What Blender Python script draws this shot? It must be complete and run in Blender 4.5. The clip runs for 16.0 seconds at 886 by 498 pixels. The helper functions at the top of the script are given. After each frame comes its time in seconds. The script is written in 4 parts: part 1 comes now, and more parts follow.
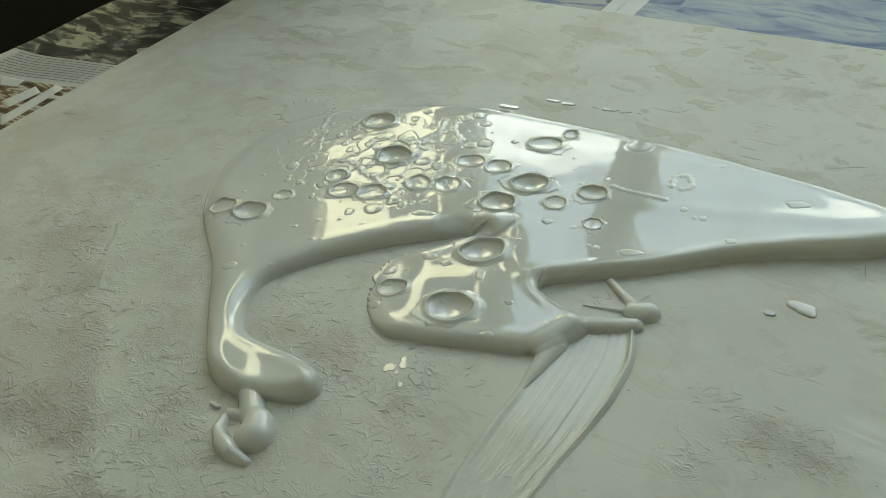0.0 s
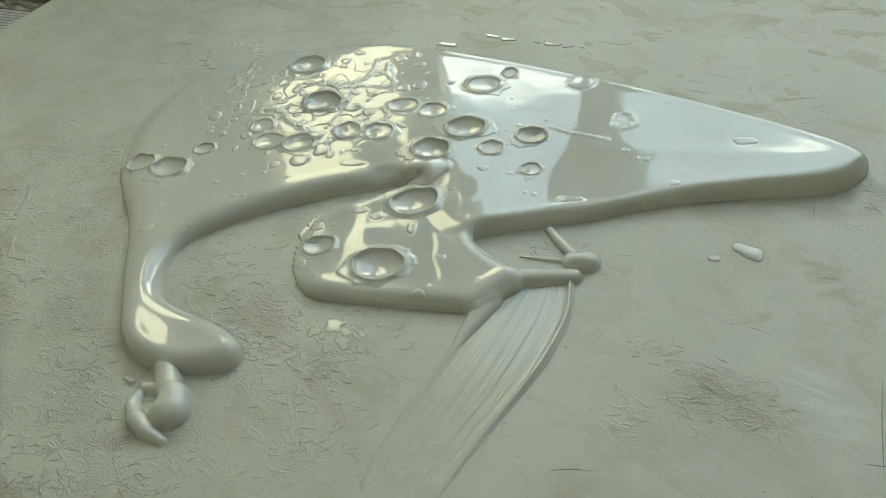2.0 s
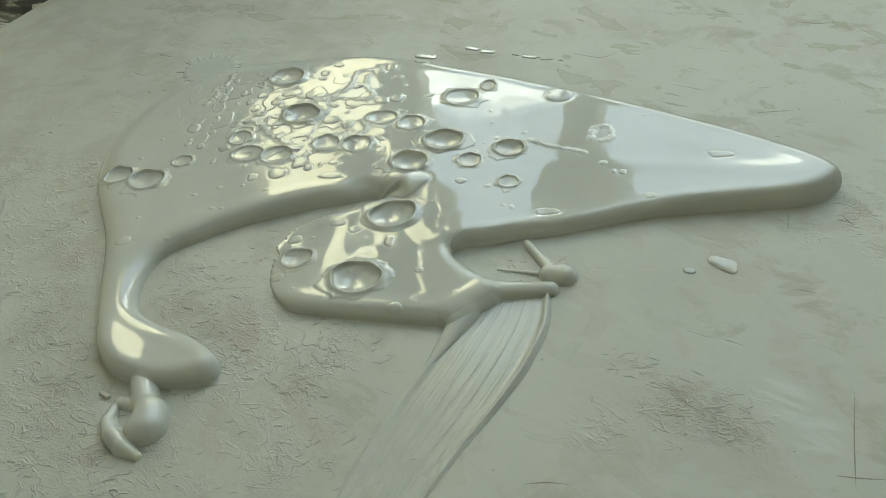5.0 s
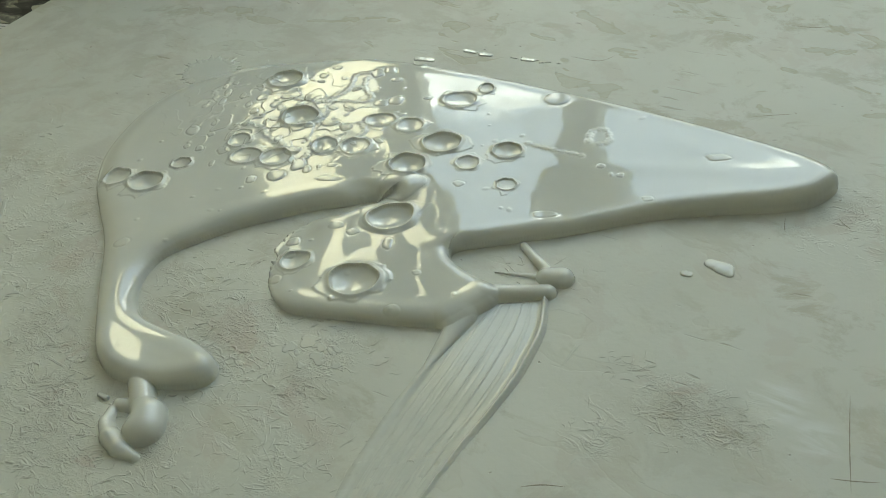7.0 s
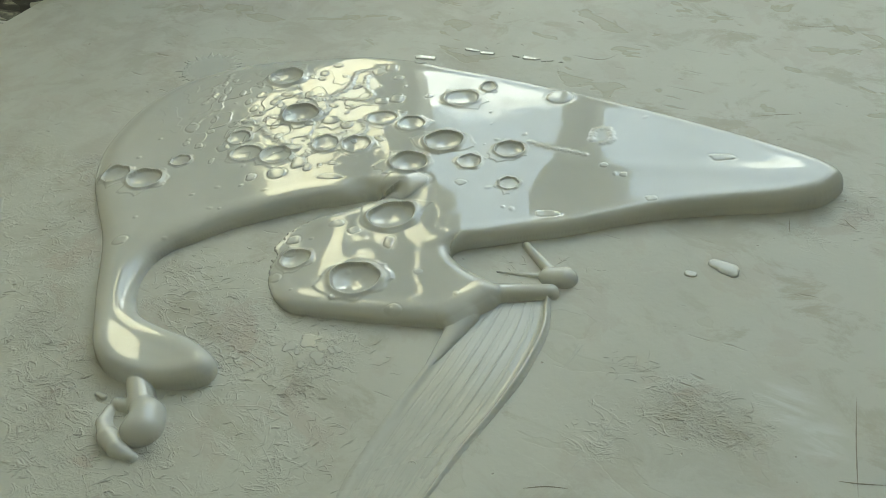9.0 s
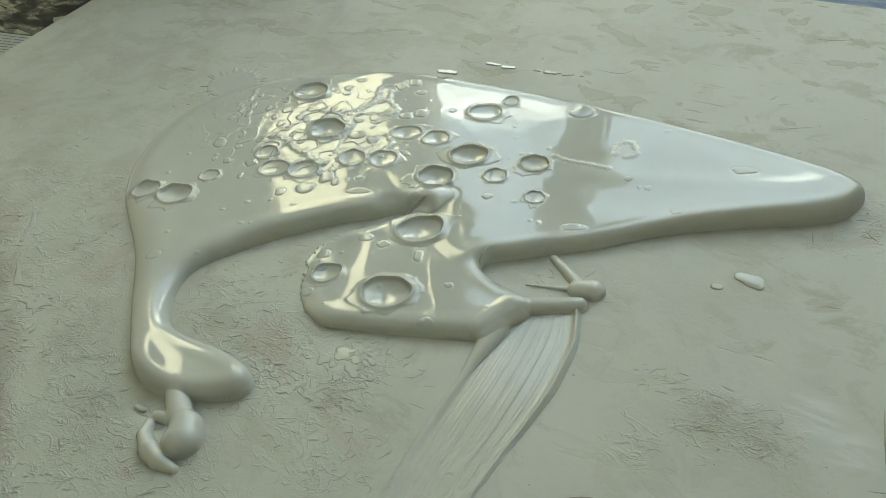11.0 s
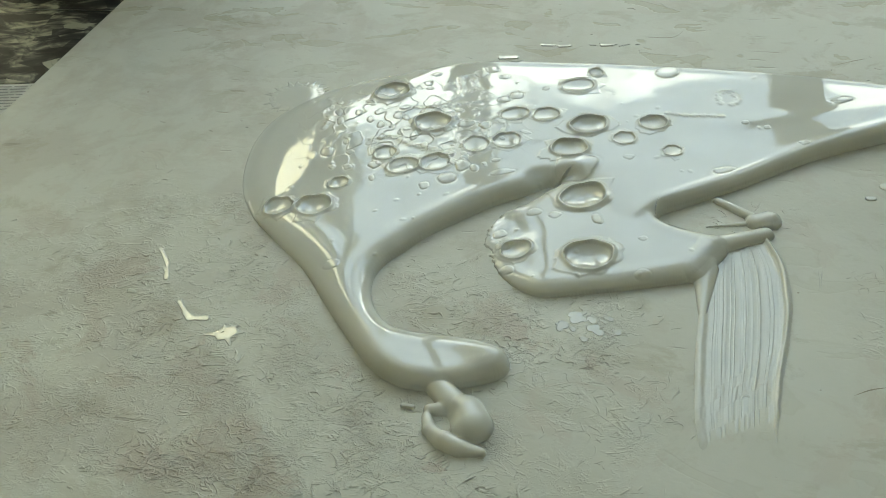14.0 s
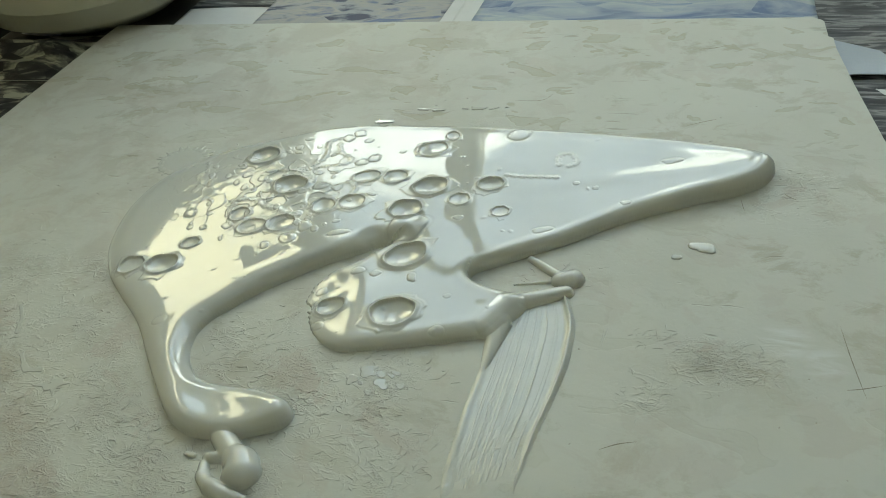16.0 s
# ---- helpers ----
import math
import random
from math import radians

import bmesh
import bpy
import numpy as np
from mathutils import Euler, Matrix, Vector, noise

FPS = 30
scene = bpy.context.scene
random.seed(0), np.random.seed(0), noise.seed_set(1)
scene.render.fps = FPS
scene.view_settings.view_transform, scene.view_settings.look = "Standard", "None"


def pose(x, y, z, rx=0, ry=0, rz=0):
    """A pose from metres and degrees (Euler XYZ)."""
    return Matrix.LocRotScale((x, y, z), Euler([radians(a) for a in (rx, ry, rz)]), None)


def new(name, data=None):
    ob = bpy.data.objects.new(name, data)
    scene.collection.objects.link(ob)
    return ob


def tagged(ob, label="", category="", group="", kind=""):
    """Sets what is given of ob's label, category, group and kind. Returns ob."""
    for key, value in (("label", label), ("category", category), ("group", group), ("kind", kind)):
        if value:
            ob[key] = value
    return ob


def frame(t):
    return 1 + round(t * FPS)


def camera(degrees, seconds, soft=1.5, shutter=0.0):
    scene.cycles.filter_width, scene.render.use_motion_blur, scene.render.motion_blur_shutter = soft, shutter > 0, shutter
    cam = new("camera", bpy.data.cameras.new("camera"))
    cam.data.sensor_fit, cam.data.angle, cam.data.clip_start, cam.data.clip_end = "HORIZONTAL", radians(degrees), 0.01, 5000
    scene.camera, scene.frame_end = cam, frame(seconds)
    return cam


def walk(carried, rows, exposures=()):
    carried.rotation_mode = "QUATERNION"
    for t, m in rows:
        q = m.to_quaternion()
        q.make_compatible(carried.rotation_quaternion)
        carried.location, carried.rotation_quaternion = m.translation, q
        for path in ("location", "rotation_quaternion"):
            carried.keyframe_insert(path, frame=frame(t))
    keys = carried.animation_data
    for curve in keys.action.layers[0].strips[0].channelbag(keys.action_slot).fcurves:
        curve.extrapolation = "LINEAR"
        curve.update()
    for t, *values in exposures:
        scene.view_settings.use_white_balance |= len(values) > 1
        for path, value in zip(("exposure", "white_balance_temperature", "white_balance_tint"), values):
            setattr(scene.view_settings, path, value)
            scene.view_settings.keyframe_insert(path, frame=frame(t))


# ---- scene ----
cam = camera(53.27, 16.0, 1.0)
ROWS = [
    (0, 0.2679, -0.1103, 0.2844, 52.17, 5.27, 31.27),
    (0.5, 0.2731, -0.0977, 0.2780, 52.19, 5.30, 31.09),
    (1, 0.2717, -0.0859, 0.2672, 48.72, 4.61, 29.40),
    (1.5, 0.2691, -0.0857, 0.2658, 47.75, 5.07, 28.89),
    (2, 0.2729, -0.0791, 0.2725, 47.77, 5.90, 28.59),
    (2.5, 0.2743, -0.0780, 0.2740, 48.02, 6.12, 28.00),
    (3, 0.2744, -0.0786, 0.2735, 48.28, 6.08, 27.77),
    (3.5, 0.2749, -0.0766, 0.2733, 48.22, 5.89, 27.78),
    (4, 0.2753, -0.0774, 0.2747, 48.11, 5.56, 27.85),
    (6.5, 0.2761, -0.0754, 0.2743, 48.42, 5.24, 27.74),
    (7, 0.2764, -0.0770, 0.2756, 48.31, 5.17, 27.82),
    (7.5, 0.2760, -0.0787, 0.2759, 48.39, 4.95, 27.83),
    (8, 0.2754, -0.0777, 0.2748, 48.38, 4.86, 28.01),
    (8.5, 0.2743, -0.0755, 0.2715, 48.34, 4.88, 27.91),
    (11, 0.2643, -0.0841, 0.2813, 48.73, 5.14, 27.83),
    (11.5, 0.2412, -0.0940, 0.2804, 48.43, 4.46, 26.02),
    (12, 0.1745, -0.1275, 0.2860, 48.52, 4.15, 22.47),
    (12.5, 0.1221, -0.1519, 0.2924, 47.20, 3.83, 18.95),
    (13, 0.1124, -0.1758, 0.2824, 48.09, 3.91, 16.17),
    (13.5, 0.1101, -0.1649, 0.2801, 47.86, 4.44, 13.15),
    (14, 0.1078, -0.1657, 0.2851, 48.90, 4.80, 12.43),
    (14.5, 0.1253, -0.1678, 0.2923, 50.46, 5.15, 12.16),
    (15, 0.1650, -0.1545, 0.2948, 49.89, 6.11, 12.29),
    (15.5, 0.1996, -0.1490, 0.2968, 51.21, 7.08, 13.98),
    (16, 0.2323, -0.1515, 0.2927, 52.27, 7.37, 15.46),
]
walk(cam, [(t, pose(*p)) for t, *p in ROWS], ((0.0, -0.40, 6750, 0), (1.0, -0.33, 6750, 0), (11.5, -0.32, 6750, 0), (13.5, -0.21, 6750, 0), (14.5, -0.26, 6750, 0), (16.0, -0.33, 6750, 0)))

# ---- light ----
world = bpy.data.worlds.new("sky")
scene.world = world
world.use_nodes = True
sky = world.node_tree.nodes.new("ShaderNodeTexSky")
sky.sky_type, sky.sun_disc = "NISHITA", False
sky.sun_elevation, sky.sun_rotation = radians(35), radians(20)
world.node_tree.links.new(sky.outputs[0], world.node_tree.nodes["Background"].inputs[0])
world.node_tree.nodes["Background"].inputs[1].default_value = 0.1

WHITE_GLOW, BLUE_GLOW, YELLOW_GLOW = 13.0, 6.8, 10.5


# ---- materials ----
class Nodes:
    """A short way to write a node material."""

    def __init__(self, name):
        self.mat = bpy.data.materials.new(name)
        self.mat.use_nodes = True
        self.tree = self.mat.node_tree
        self.shader = self.tree.nodes["Principled BSDF"]
        self.coord = self.tree.nodes.new("ShaderNodeTexCoord").outputs["Object"]

    def put(self, socket, value):
        if isinstance(value, bpy.types.NodeSocket):
            self.tree.links.new(value, socket)
        else:
            socket.default_value = value

    def set(self, **values):
        for key, value in values.items():
            self.put(self.shader.inputs[key.replace("_", " ")], value)

    def mapped(self, scale=(1, 1, 1), turn=0.0, move=(0, 0, 0)):
        n = self.tree.nodes.new("ShaderNodeMapping")
        self.put(n.inputs["Vector"], self.coord)
        n.inputs["Scale"].default_value, n.inputs["Rotation"].default_value, n.inputs["Location"].default_value = scale, (0, 0, turn), move
        return n.outputs[0]

    def noise(self, scale, detail=4.0, rough=0.55, warp=0.0, vector=None):
        n = self.tree.nodes.new("ShaderNodeTexNoise")
        self.put(n.inputs["Vector"], vector or self.coord)
        n.inputs["Scale"].default_value, n.inputs["Detail"].default_value = scale, detail
        n.inputs["Roughness"].default_value, n.inputs["Distortion"].default_value = rough, warp
        return n.outputs["Fac"]

    def cells(self, scale, feature="DISTANCE_TO_EDGE", vector=None):
        n = self.tree.nodes.new("ShaderNodeTexVoronoi")
        n.feature = feature
        self.put(n.inputs["Vector"], vector or self.coord)
        n.inputs["Scale"].default_value = scale
        return n.outputs["Color" if feature == "F1" else "Distance"]

    def ramp(self, fac, *stops):
        n = self.tree.nodes.new("ShaderNodeValToRGB")
        self.put(n.inputs[0], fac)
        while len(n.color_ramp.elements) < len(stops):
            n.color_ramp.elements.new(0.5)
        for e, (at, colour) in zip(n.color_ramp.elements, stops):
            e.position = at
            e.color = (*colour, 1) if isinstance(colour, tuple) else (colour, colour, colour, 1)
        return n.outputs[0]

    def mix(self, fac, a, b, kind="MIX"):
        n = self.tree.nodes.new("ShaderNodeMix")
        n.data_type, n.blend_type = "RGBA", kind
        self.put(n.inputs["Factor"], fac)
        for key, value in ((6, a), (7, b)):
            self.put(n.inputs[key], (*value, 1) if isinstance(value, tuple) and len(value) == 3 else value)
        return n.outputs[2]

    def math(self, kind, a, b=0.0, c=0.0):
        n = self.tree.nodes.new("ShaderNodeMath")
        n.operation = kind
        for i, value in enumerate((a, b, c)):
            self.put(n.inputs[i], value)
        return n.outputs[0]

    def axis(self, which, vector=None):
        n = self.tree.nodes.new("ShaderNodeSeparateXYZ")
        self.put(n.inputs[0], vector or self.coord)
        return n.outputs["XYZ".index(which)]

    def bump(self, height, distance, strength=1.0):
        n = self.tree.nodes.new("ShaderNodeBump")
        self.put(n.inputs["Height"], height)
        n.inputs["Distance"].default_value, n.inputs["Strength"].default_value = distance, strength
        self.put(self.shader.inputs["Normal"], n.outputs[0])

    def near(self, x, y, inner, outer):
        """1 within inner metres of a place on the board, 0 past outer."""
        n = self.tree.nodes.new("ShaderNodeVectorMath")
        n.operation = "DISTANCE"
        flat = self.tree.nodes.new("ShaderNodeCombineXYZ")
        self.put(flat.inputs[0], self.axis("X"))
        self.put(flat.inputs[1], self.axis("Y"))
        self.put(n.inputs[0], flat.outputs[0])
        n.inputs[1].default_value = (x, y, 0)
        r = self.tree.nodes.new("ShaderNodeMapRange")
        self.put(r.inputs[0], n.outputs["Value"])
        for i, value in zip((1, 2, 3, 4), (inner, outer, 1, 0)):
            r.inputs[i].default_value = value
        r.interpolation_type = "SMOOTHSTEP"
        return r.outputs[0]


def plain(name, colour, rough=0.6, grain=60.0, metal=0.0, spread=0.12, relief=0.0003, gloss=0.5):
    """A painted or moulded surface with slight unevenness."""
    n = Nodes(name)
    dark = tuple(c * (1 - spread) for c in colour)
    n.set(Base_Color=n.mix(n.noise(grain), dark, colour), Roughness=rough, Metallic=metal, Specular_IOR_Level=gloss)
    n.bump(n.noise(grain * 4), relief, 0.4)
    return n.mat


def wet_paint():
    n = Nodes("wet_white_paint")
    tone = n.ramp(n.noise(22, 3), (0.35, (0.47, 0.475, 0.435)), (0.7, (0.50, 0.505, 0.465)))
    n.set(Base_Color=tone, Roughness=0.015, IOR=1.52, Subsurface_Weight=0.25, Subsurface_Scale=0.0018, Subsurface_Radius=(1.0, 0.9, 0.6))
    n.bump(n.noise(30, 2, 0.4), 0.0004, 0.08)
    return n.mat


def brushed_paint():
    n = Nodes("brushed_paint")
    n.set(Base_Color=n.ramp(n.noise(90), (0.3, (0.44, 0.445, 0.405)), (0.7, (0.48, 0.485, 0.44))), Roughness=0.09)
    return n.mat


def primed_board():
    """Old grey-white primer: crackled skin in patches, rubbed brown stains, scuffs."""
    n = Nodes("primed_board")

    def warped(scale, turn, amount, grain):
        v = n.tree.nodes.new("ShaderNodeTexNoise")
        n.put(v.inputs["Vector"], n.coord)
        v.inputs["Scale"].default_value, v.inputs["Detail"].default_value = grain, 3
        a = n.tree.nodes.new("ShaderNodeVectorMath")
        a.operation = "MULTIPLY_ADD"
        n.put(a.inputs[0], v.outputs["Color"])
        a.inputs[1].default_value = (amount, amount, 0)
        n.put(a.inputs[2], n.mapped(scale, turn))
        return a.outputs[0]

    patches = None
    for x, y, inner, outer, full in ((-0.01, 0.0, 0.05, 0.12, 1.0), (0.05, -0.03, 0.03, 0.1, 0.9), (-0.13, 0.08, 0.06, 0.13, 0.75), (0.075, 0.105, 0.015, 0.045, 1.0), (0.02, 0.11, 0.01, 0.04, 0.6),
                                     (0.1, 0.06, 0.005, 0.03, 0.7), (0.211, 0.119, 0.006, 0.018, 0.8), (0.234, 0.138, 0.008, 0.022, 0.9), (0.254, 0.141, 0.007, 0.020, 0.9), (0.275, 0.27, 0.01, 0.04, 0.5)):
        m = n.math("MULTIPLY", n.near(x, y, inner, outer), full)
        patches = m if patches is None else n.math("MAXIMUM", patches, m)
    torn = n.noise(55, 4, 0.6, 0.5)
    patches = n.math("MULTIPLY", patches, n.ramp(n.noise(30, 4, 0.6), (0.38, 0.1), (0.52, 1.0)))
    lines = n.noise(70, 4, 0.55, 0.9, n.mapped((1.0, 1.8, 1), 0.45))
    cracks = n.ramp(lines, (0.46, 0.0), (0.49, 0.8), (0.505, 0.8), (0.53, 0.0))
    lines = n.noise(160, 4, 0.6, 1.2, n.mapped((1.0, 2.0, 1), -0.5))
    fine = n.ramp(lines, (0.45, 0.0), (0.49, 0.8), (0.51, 0.7), (0.525, 0.0))
    broken = n.ramp(torn, (0.42, 0.0), (0.54, 1.0))
    cracks = n.math("MAXIMUM", n.math("MULTIPLY", cracks, broken), n.math("MULTIPLY", fine, n.ramp(n.noise(38, 3), (0.48, 0.0), (0.58, 0.8))))
    cracks = n.math("MULTIPLY", cracks, patches)
    layers = n.ramp(n.noise(34, 9, 0.66, 0.5), (0.45, 0.0), (0.47, 0.6), (0.60, 0.6), (0.615, 1.0))
    layers = n.math("MULTIPLY", layers, n.math("MULTIPLY_ADD", patches, 0.25, 0.08))
    scuffs = n.ramp(n.noise(70, 3, 0.55, 0.4, n.mapped((0.4, 2.6, 1), 0.45)), (0.66, 0.0), (0.70, 1.0))
    scuffs = n.math("MULTIPLY", scuffs, n.ramp(n.noise(9, 2), (0.5, 0.0), (0.58, 1.0)))
    rubbed = n.ramp(n.noise(24, 9, 0.7, 0.5, n.mapped((1, 1.4, 1), -0.25)), (0.53, 0.0), (0.60, 0.7), (0.75, 1.0))
    rubbed = n.math("MULTIPLY", rubbed, n.ramp(n.noise(7, 3), (0.4, 0.25), (0.6, 1.0)))
    pink = n.math("MULTIPLY", n.ramp(n.noise(30, 6, 0.62, 0.5), (0.55, 0.0), (0.60, 1.0)), n.math("MULTIPLY_ADD", patches, 0.6, 0.35))
    worn = n.ramp(n.noise(26, 3, 0.5, 0.6, n.mapped((1, 1.7, 1), 0.2)), (0.60, 0.0), (0.615, 1.0), (0.64, 0.62))
    worn = n.math("MULTIPLY", worn, n.ramp(n.axis("Y"), (0.30, 0.25), (0.36, 1.0)))
    mottle = n.ramp(n.noise(17, 7, 0.62, 0.4), (0.47, 0.0), (0.56, 1.0))
    mottle = n.math("MULTIPLY", mottle, n.ramp(n.math("MULTIPLY_ADD", n.axis("X"), 1.0, 0.5), (0.46, 1.0), (0.60, 0.15)))
    crust = n.cells(420, vector=warped((1, 1.4, 1), 0.3, 0.012, 180))
    crust = n.math("MULTIPLY", n.ramp(crust, (0.0, 1.0), (0.25, 0.0)), n.ramp(patches, (0.45, 0.0), (0.7, 1.0)))
    pits = n.ramp(n.noise(210, 2), (0.74, 0.0), (0.78, 1.0))
    base = n.ramp(n.noise(6, 6, 0.6), (0.3, (0.415, 0.42, 0.37)), (0.5, (0.45, 0.455, 0.405)), (0.7, (0.48, 0.485, 0.43)))
    base = n.mix(n.math("MULTIPLY", rubbed, 0.9), base, (0.33, 0.305, 0.235))
    base = n.mix(n.math("MULTIPLY", pink, 0.85), base, (0.40, 0.355, 0.305))
    base = n.mix(n.math("MULTIPLY", mottle, 0.45), base, (0.365, 0.335, 0.285))
    base = n.mix(n.math("MULTIPLY", worn, 0.75), base, (0.335, 0.315, 0.235))
    base = n.mix(n.math("MULTIPLY", scuffs, 0.5), base, (0.24, 0.22, 0.17))
    base = n.mix(n.math("MULTIPLY", pits, 0.5), base, (0.2, 0.17, 0.13))
    base = n.mix(n.math("MULTIPLY", cracks, 0.3), base, (0.5, 0.505, 0.46))
    torn_off = n.math("MAXIMUM", n.near(0.234, 0.138, 0.004, 0.016), n.near(0.254, 0.141, 0.004, 0.015))
    torn_off = n.math("MULTIPLY", torn_off, n.ramp(n.noise(60, 5, 0.65), (0.4, 0.2), (0.55, 1.0)))
    base = n.mix(n.math("MULTIPLY", torn_off, 0.35), base, (0.345, 0.30, 0.225))
    smudge = n.math("MULTIPLY", n.math("MAXIMUM", n.near(0.269, 0.157, 0.003, 0.016), n.near(0.284, 0.145, 0.002, 0.014)), n.ramp(n.noise(70, 5, 0.6, 0.5, n.mapped((0.5, 2, 1), -0.4)), (0.42, 0.0), (0.6, 1.0)))
    base = n.mix(n.math("MULTIPLY", smudge, 0.7), base, (0.56, 0.58, 0.57))
    n.set(Base_Color=base, Roughness=n.ramp(n.noise(16, 4), (0.3, 0.55), (0.7, 0.75)))
    height = n.math("ADD", cracks, n.math("MULTIPLY", layers, 0.55))
    height = n.math("ADD", height, n.math("MULTIPLY", n.noise(420, 3), 0.08))
    height = n.math("ADD", height, n.math("MULTIPLY", n.noise(28, 4), 0.35))
    height = n.math("ADD", height, n.math("MULTIPLY", crust, 0.14))
    height = n.math("SUBTRACT", height, n.math("MULTIPLY", worn, 0.25))
    height = n.math("SUBTRACT", height, n.math("MULTIPLY", scuffs, 0.4))
    height = n.math("SUBTRACT", height, n.math("MULTIPLY", pits, 0.3))
    n.bump(height, 0.0009, 0.8)
    return n.mat


def printed(name, tones, scale, rough=0.55, turn=0.0, stretch=(1, 2, 1)):
    """A printed magazine picture: blurred shapes in the given tones."""
    n = Nodes(name)
    f = n.noise(scale, 5, 0.6, 0.7, n.mapped(stretch, turn))
    piece = n.tree.nodes.new("ShaderNodeRGBToBW")
    n.put(piece.inputs[0], n.cells(scale * 1.6, "F1", n.mapped(stretch, turn + 0.5)))
    f = n.math("MULTIPLY_ADD", n.math("SUBTRACT", piece.outputs[0], 0.5), 0.28, f)
    n.set(Base_Color=n.ramp(f, *tones), Roughness=rough, Specular_IOR_Level=0.2)
    n.bump(n.noise(40, 3), 0.001, 0.3)
    return n.mat


def glow(name, build):
    n = Nodes(name)
    out = n.tree.nodes["Material Output"]
    e = n.tree.nodes.new("ShaderNodeEmission")
    colour, strength = build(n)
    n.put(e.inputs[0], colour)
    n.put(e.inputs[1], strength)
    n.tree.links.new(e.outputs[0], out.inputs[0])
    n.tree.nodes.remove(n.shader)
    return n.mat


def daylight(n):
    """Bright ground and facades low down, bluish overcast sky above them."""
    grain = n.noise(3.0, 4, 0.6, 1.5, n.mapped((1, 1, 2.5)))
    high = n.math("ADD", n.axis("Z"), n.math("MULTIPLY_ADD", grain, 0.25, -0.12))
    high = n.math("ADD", high, n.ramp(n.math("ADD", n.axis("X"), 0.5), (0.24, 0.0), (0.36, 0.12)))
    streak = n.ramp(n.noise(7, 3, 0.6, 2.5, n.mapped((0.7, 1, 3), 0.3)), (0.40, 0.55), (0.47, 0.95), (0.52, 0.6), (0.58, 1.0))
    f = n.ramp(high, (0.74, (0.94, 1.0, 0.98)), (0.80, (0.57, 0.71, 0.87)), (1.0, (0.56, 0.70, 0.88)))
    s = n.ramp(high, (0.74, 1.0), (0.80, BLUE_GLOW / WHITE_GLOW), (1.0, BLUE_GLOW / WHITE_GLOW * 1.1))
    return f, n.math("MULTIPLY", n.math("MULTIPLY", s, streak), WHITE_GLOW)


def sunny(n):
    grain = n.noise(5.0, 4, 0.6, 3.0, n.mapped((1, 1, 2)))
    f = n.ramp(grain, (0.35, (1.0, 0.9, 0.52)), (0.65, (1.0, 0.97, 0.75)))
    return f, n.math("MULTIPLY", n.ramp(grain, (0.38, 0.75), (0.5, 1.0), (0.56, 0.82)), YELLOW_GLOW)


PAINT, BRUSHED, BOARD = wet_paint(), brushed_paint(), primed_board()
WALL = plain("wall_plaster", (0.80, 0.75, 0.60), 0.8, 8)
CEILING = plain("ceiling_paint", (0.82, 0.82, 0.78), 0.85, 8)
FLOOR = plain("wooden_floor", (0.30, 0.24, 0.17), 0.6, 10)
TABLE = plain("dark_table", (0.012, 0.011, 0.01), 0.5, 30)
FRAME = plain("window_frame_paint", (0.42, 0.40, 0.33), 0.45, 20)
TUB = plain("white_plastic", (0.52, 0.51, 0.40), 0.25, 14)
OUTSIDE, SUNLIT = glow("outside_daylight", daylight), glow("outside_sunlit", sunny)


# ---- shapes ----
def link(name, bm, material, parent=None, label="", smooth=True):
    me = bpy.data.meshes.new(name)
    bm.to_mesh(me)
    bm.free()
    return link_mesh(name, me, material, parent, label, smooth)


def link_mesh(name, me, material, parent=None, label="", smooth=True):
    me.materials.append(material)
    me.polygons.foreach_set("use_smooth", [smooth] * len(me.polygons))
    ob = new(name, me)
    if parent:
        ob.parent = parent
    return tagged(ob, label)


def box(bm, x0, x1, y0, y1, z0, z1, bevel=0.0):
    made = bmesh.ops.create_cube(bm, size=1)["verts"]
    for v in made:
        v.co = Vector(((x0 + x1) / 2 + v.co.x * (x1 - x0), (y0 + y1) / 2 + v.co.y * (y1 - y0), (z0 + z1) / 2 + v.co.z * (z1 - z0)))
    if bevel:
        edges = list({e for v in made for e in v.link_edges})
        bmesh.ops.bevel(bm, geom=edges, offset=bevel, segments=2, affect="EDGES", profile=0.6)
    return bm


def boxed(name, sizes, material, parent=None, label="", bevel=0.0):
    return link(name, box(bmesh.new(), *sizes, bevel), material, parent, label, False)


def lathe(profile, segments=72):
    """A turned shape from (radius, height) pairs."""
    bm = bmesh.new()
    rings = []
    for r, z in profile:
        rings.append([bm.verts.new((r * math.cos(2 * math.pi * k / segments), r * math.sin(2 * math.pi * k / segments), z)) for k in range(segments)])
    for a, b in zip(rings, rings[1:]):
        for k in range(segments):
            bm.faces.new((a[k], a[(k + 1) % segments], b[(k + 1) % segments], b[k]))
    bm.faces.new(list(reversed(rings[0])))
    return bm


def spline(points, steps=6, closed=True):
    """A smooth curve through the points (Catmull-Rom)."""
    p = np.array(points, float)
    n, out = len(p), []
    for i in range(n if closed else n - 1):
        a, b, c, d = (p[(i + k) % n] if closed else p[min(max(i + k, 0), n - 1)] for k in (-1, 0, 1, 2))
        for s in np.linspace(0, 1, steps, endpoint=False):
            out.append(0.5 * (2 * b + (c - a) * s + (2 * a - 5 * b + 4 * c - d) * s ** 2 + (3 * b - a - 3 * c + d) * s ** 3))
    if not closed:
        out.append(p[-1])
    return np.array(out)


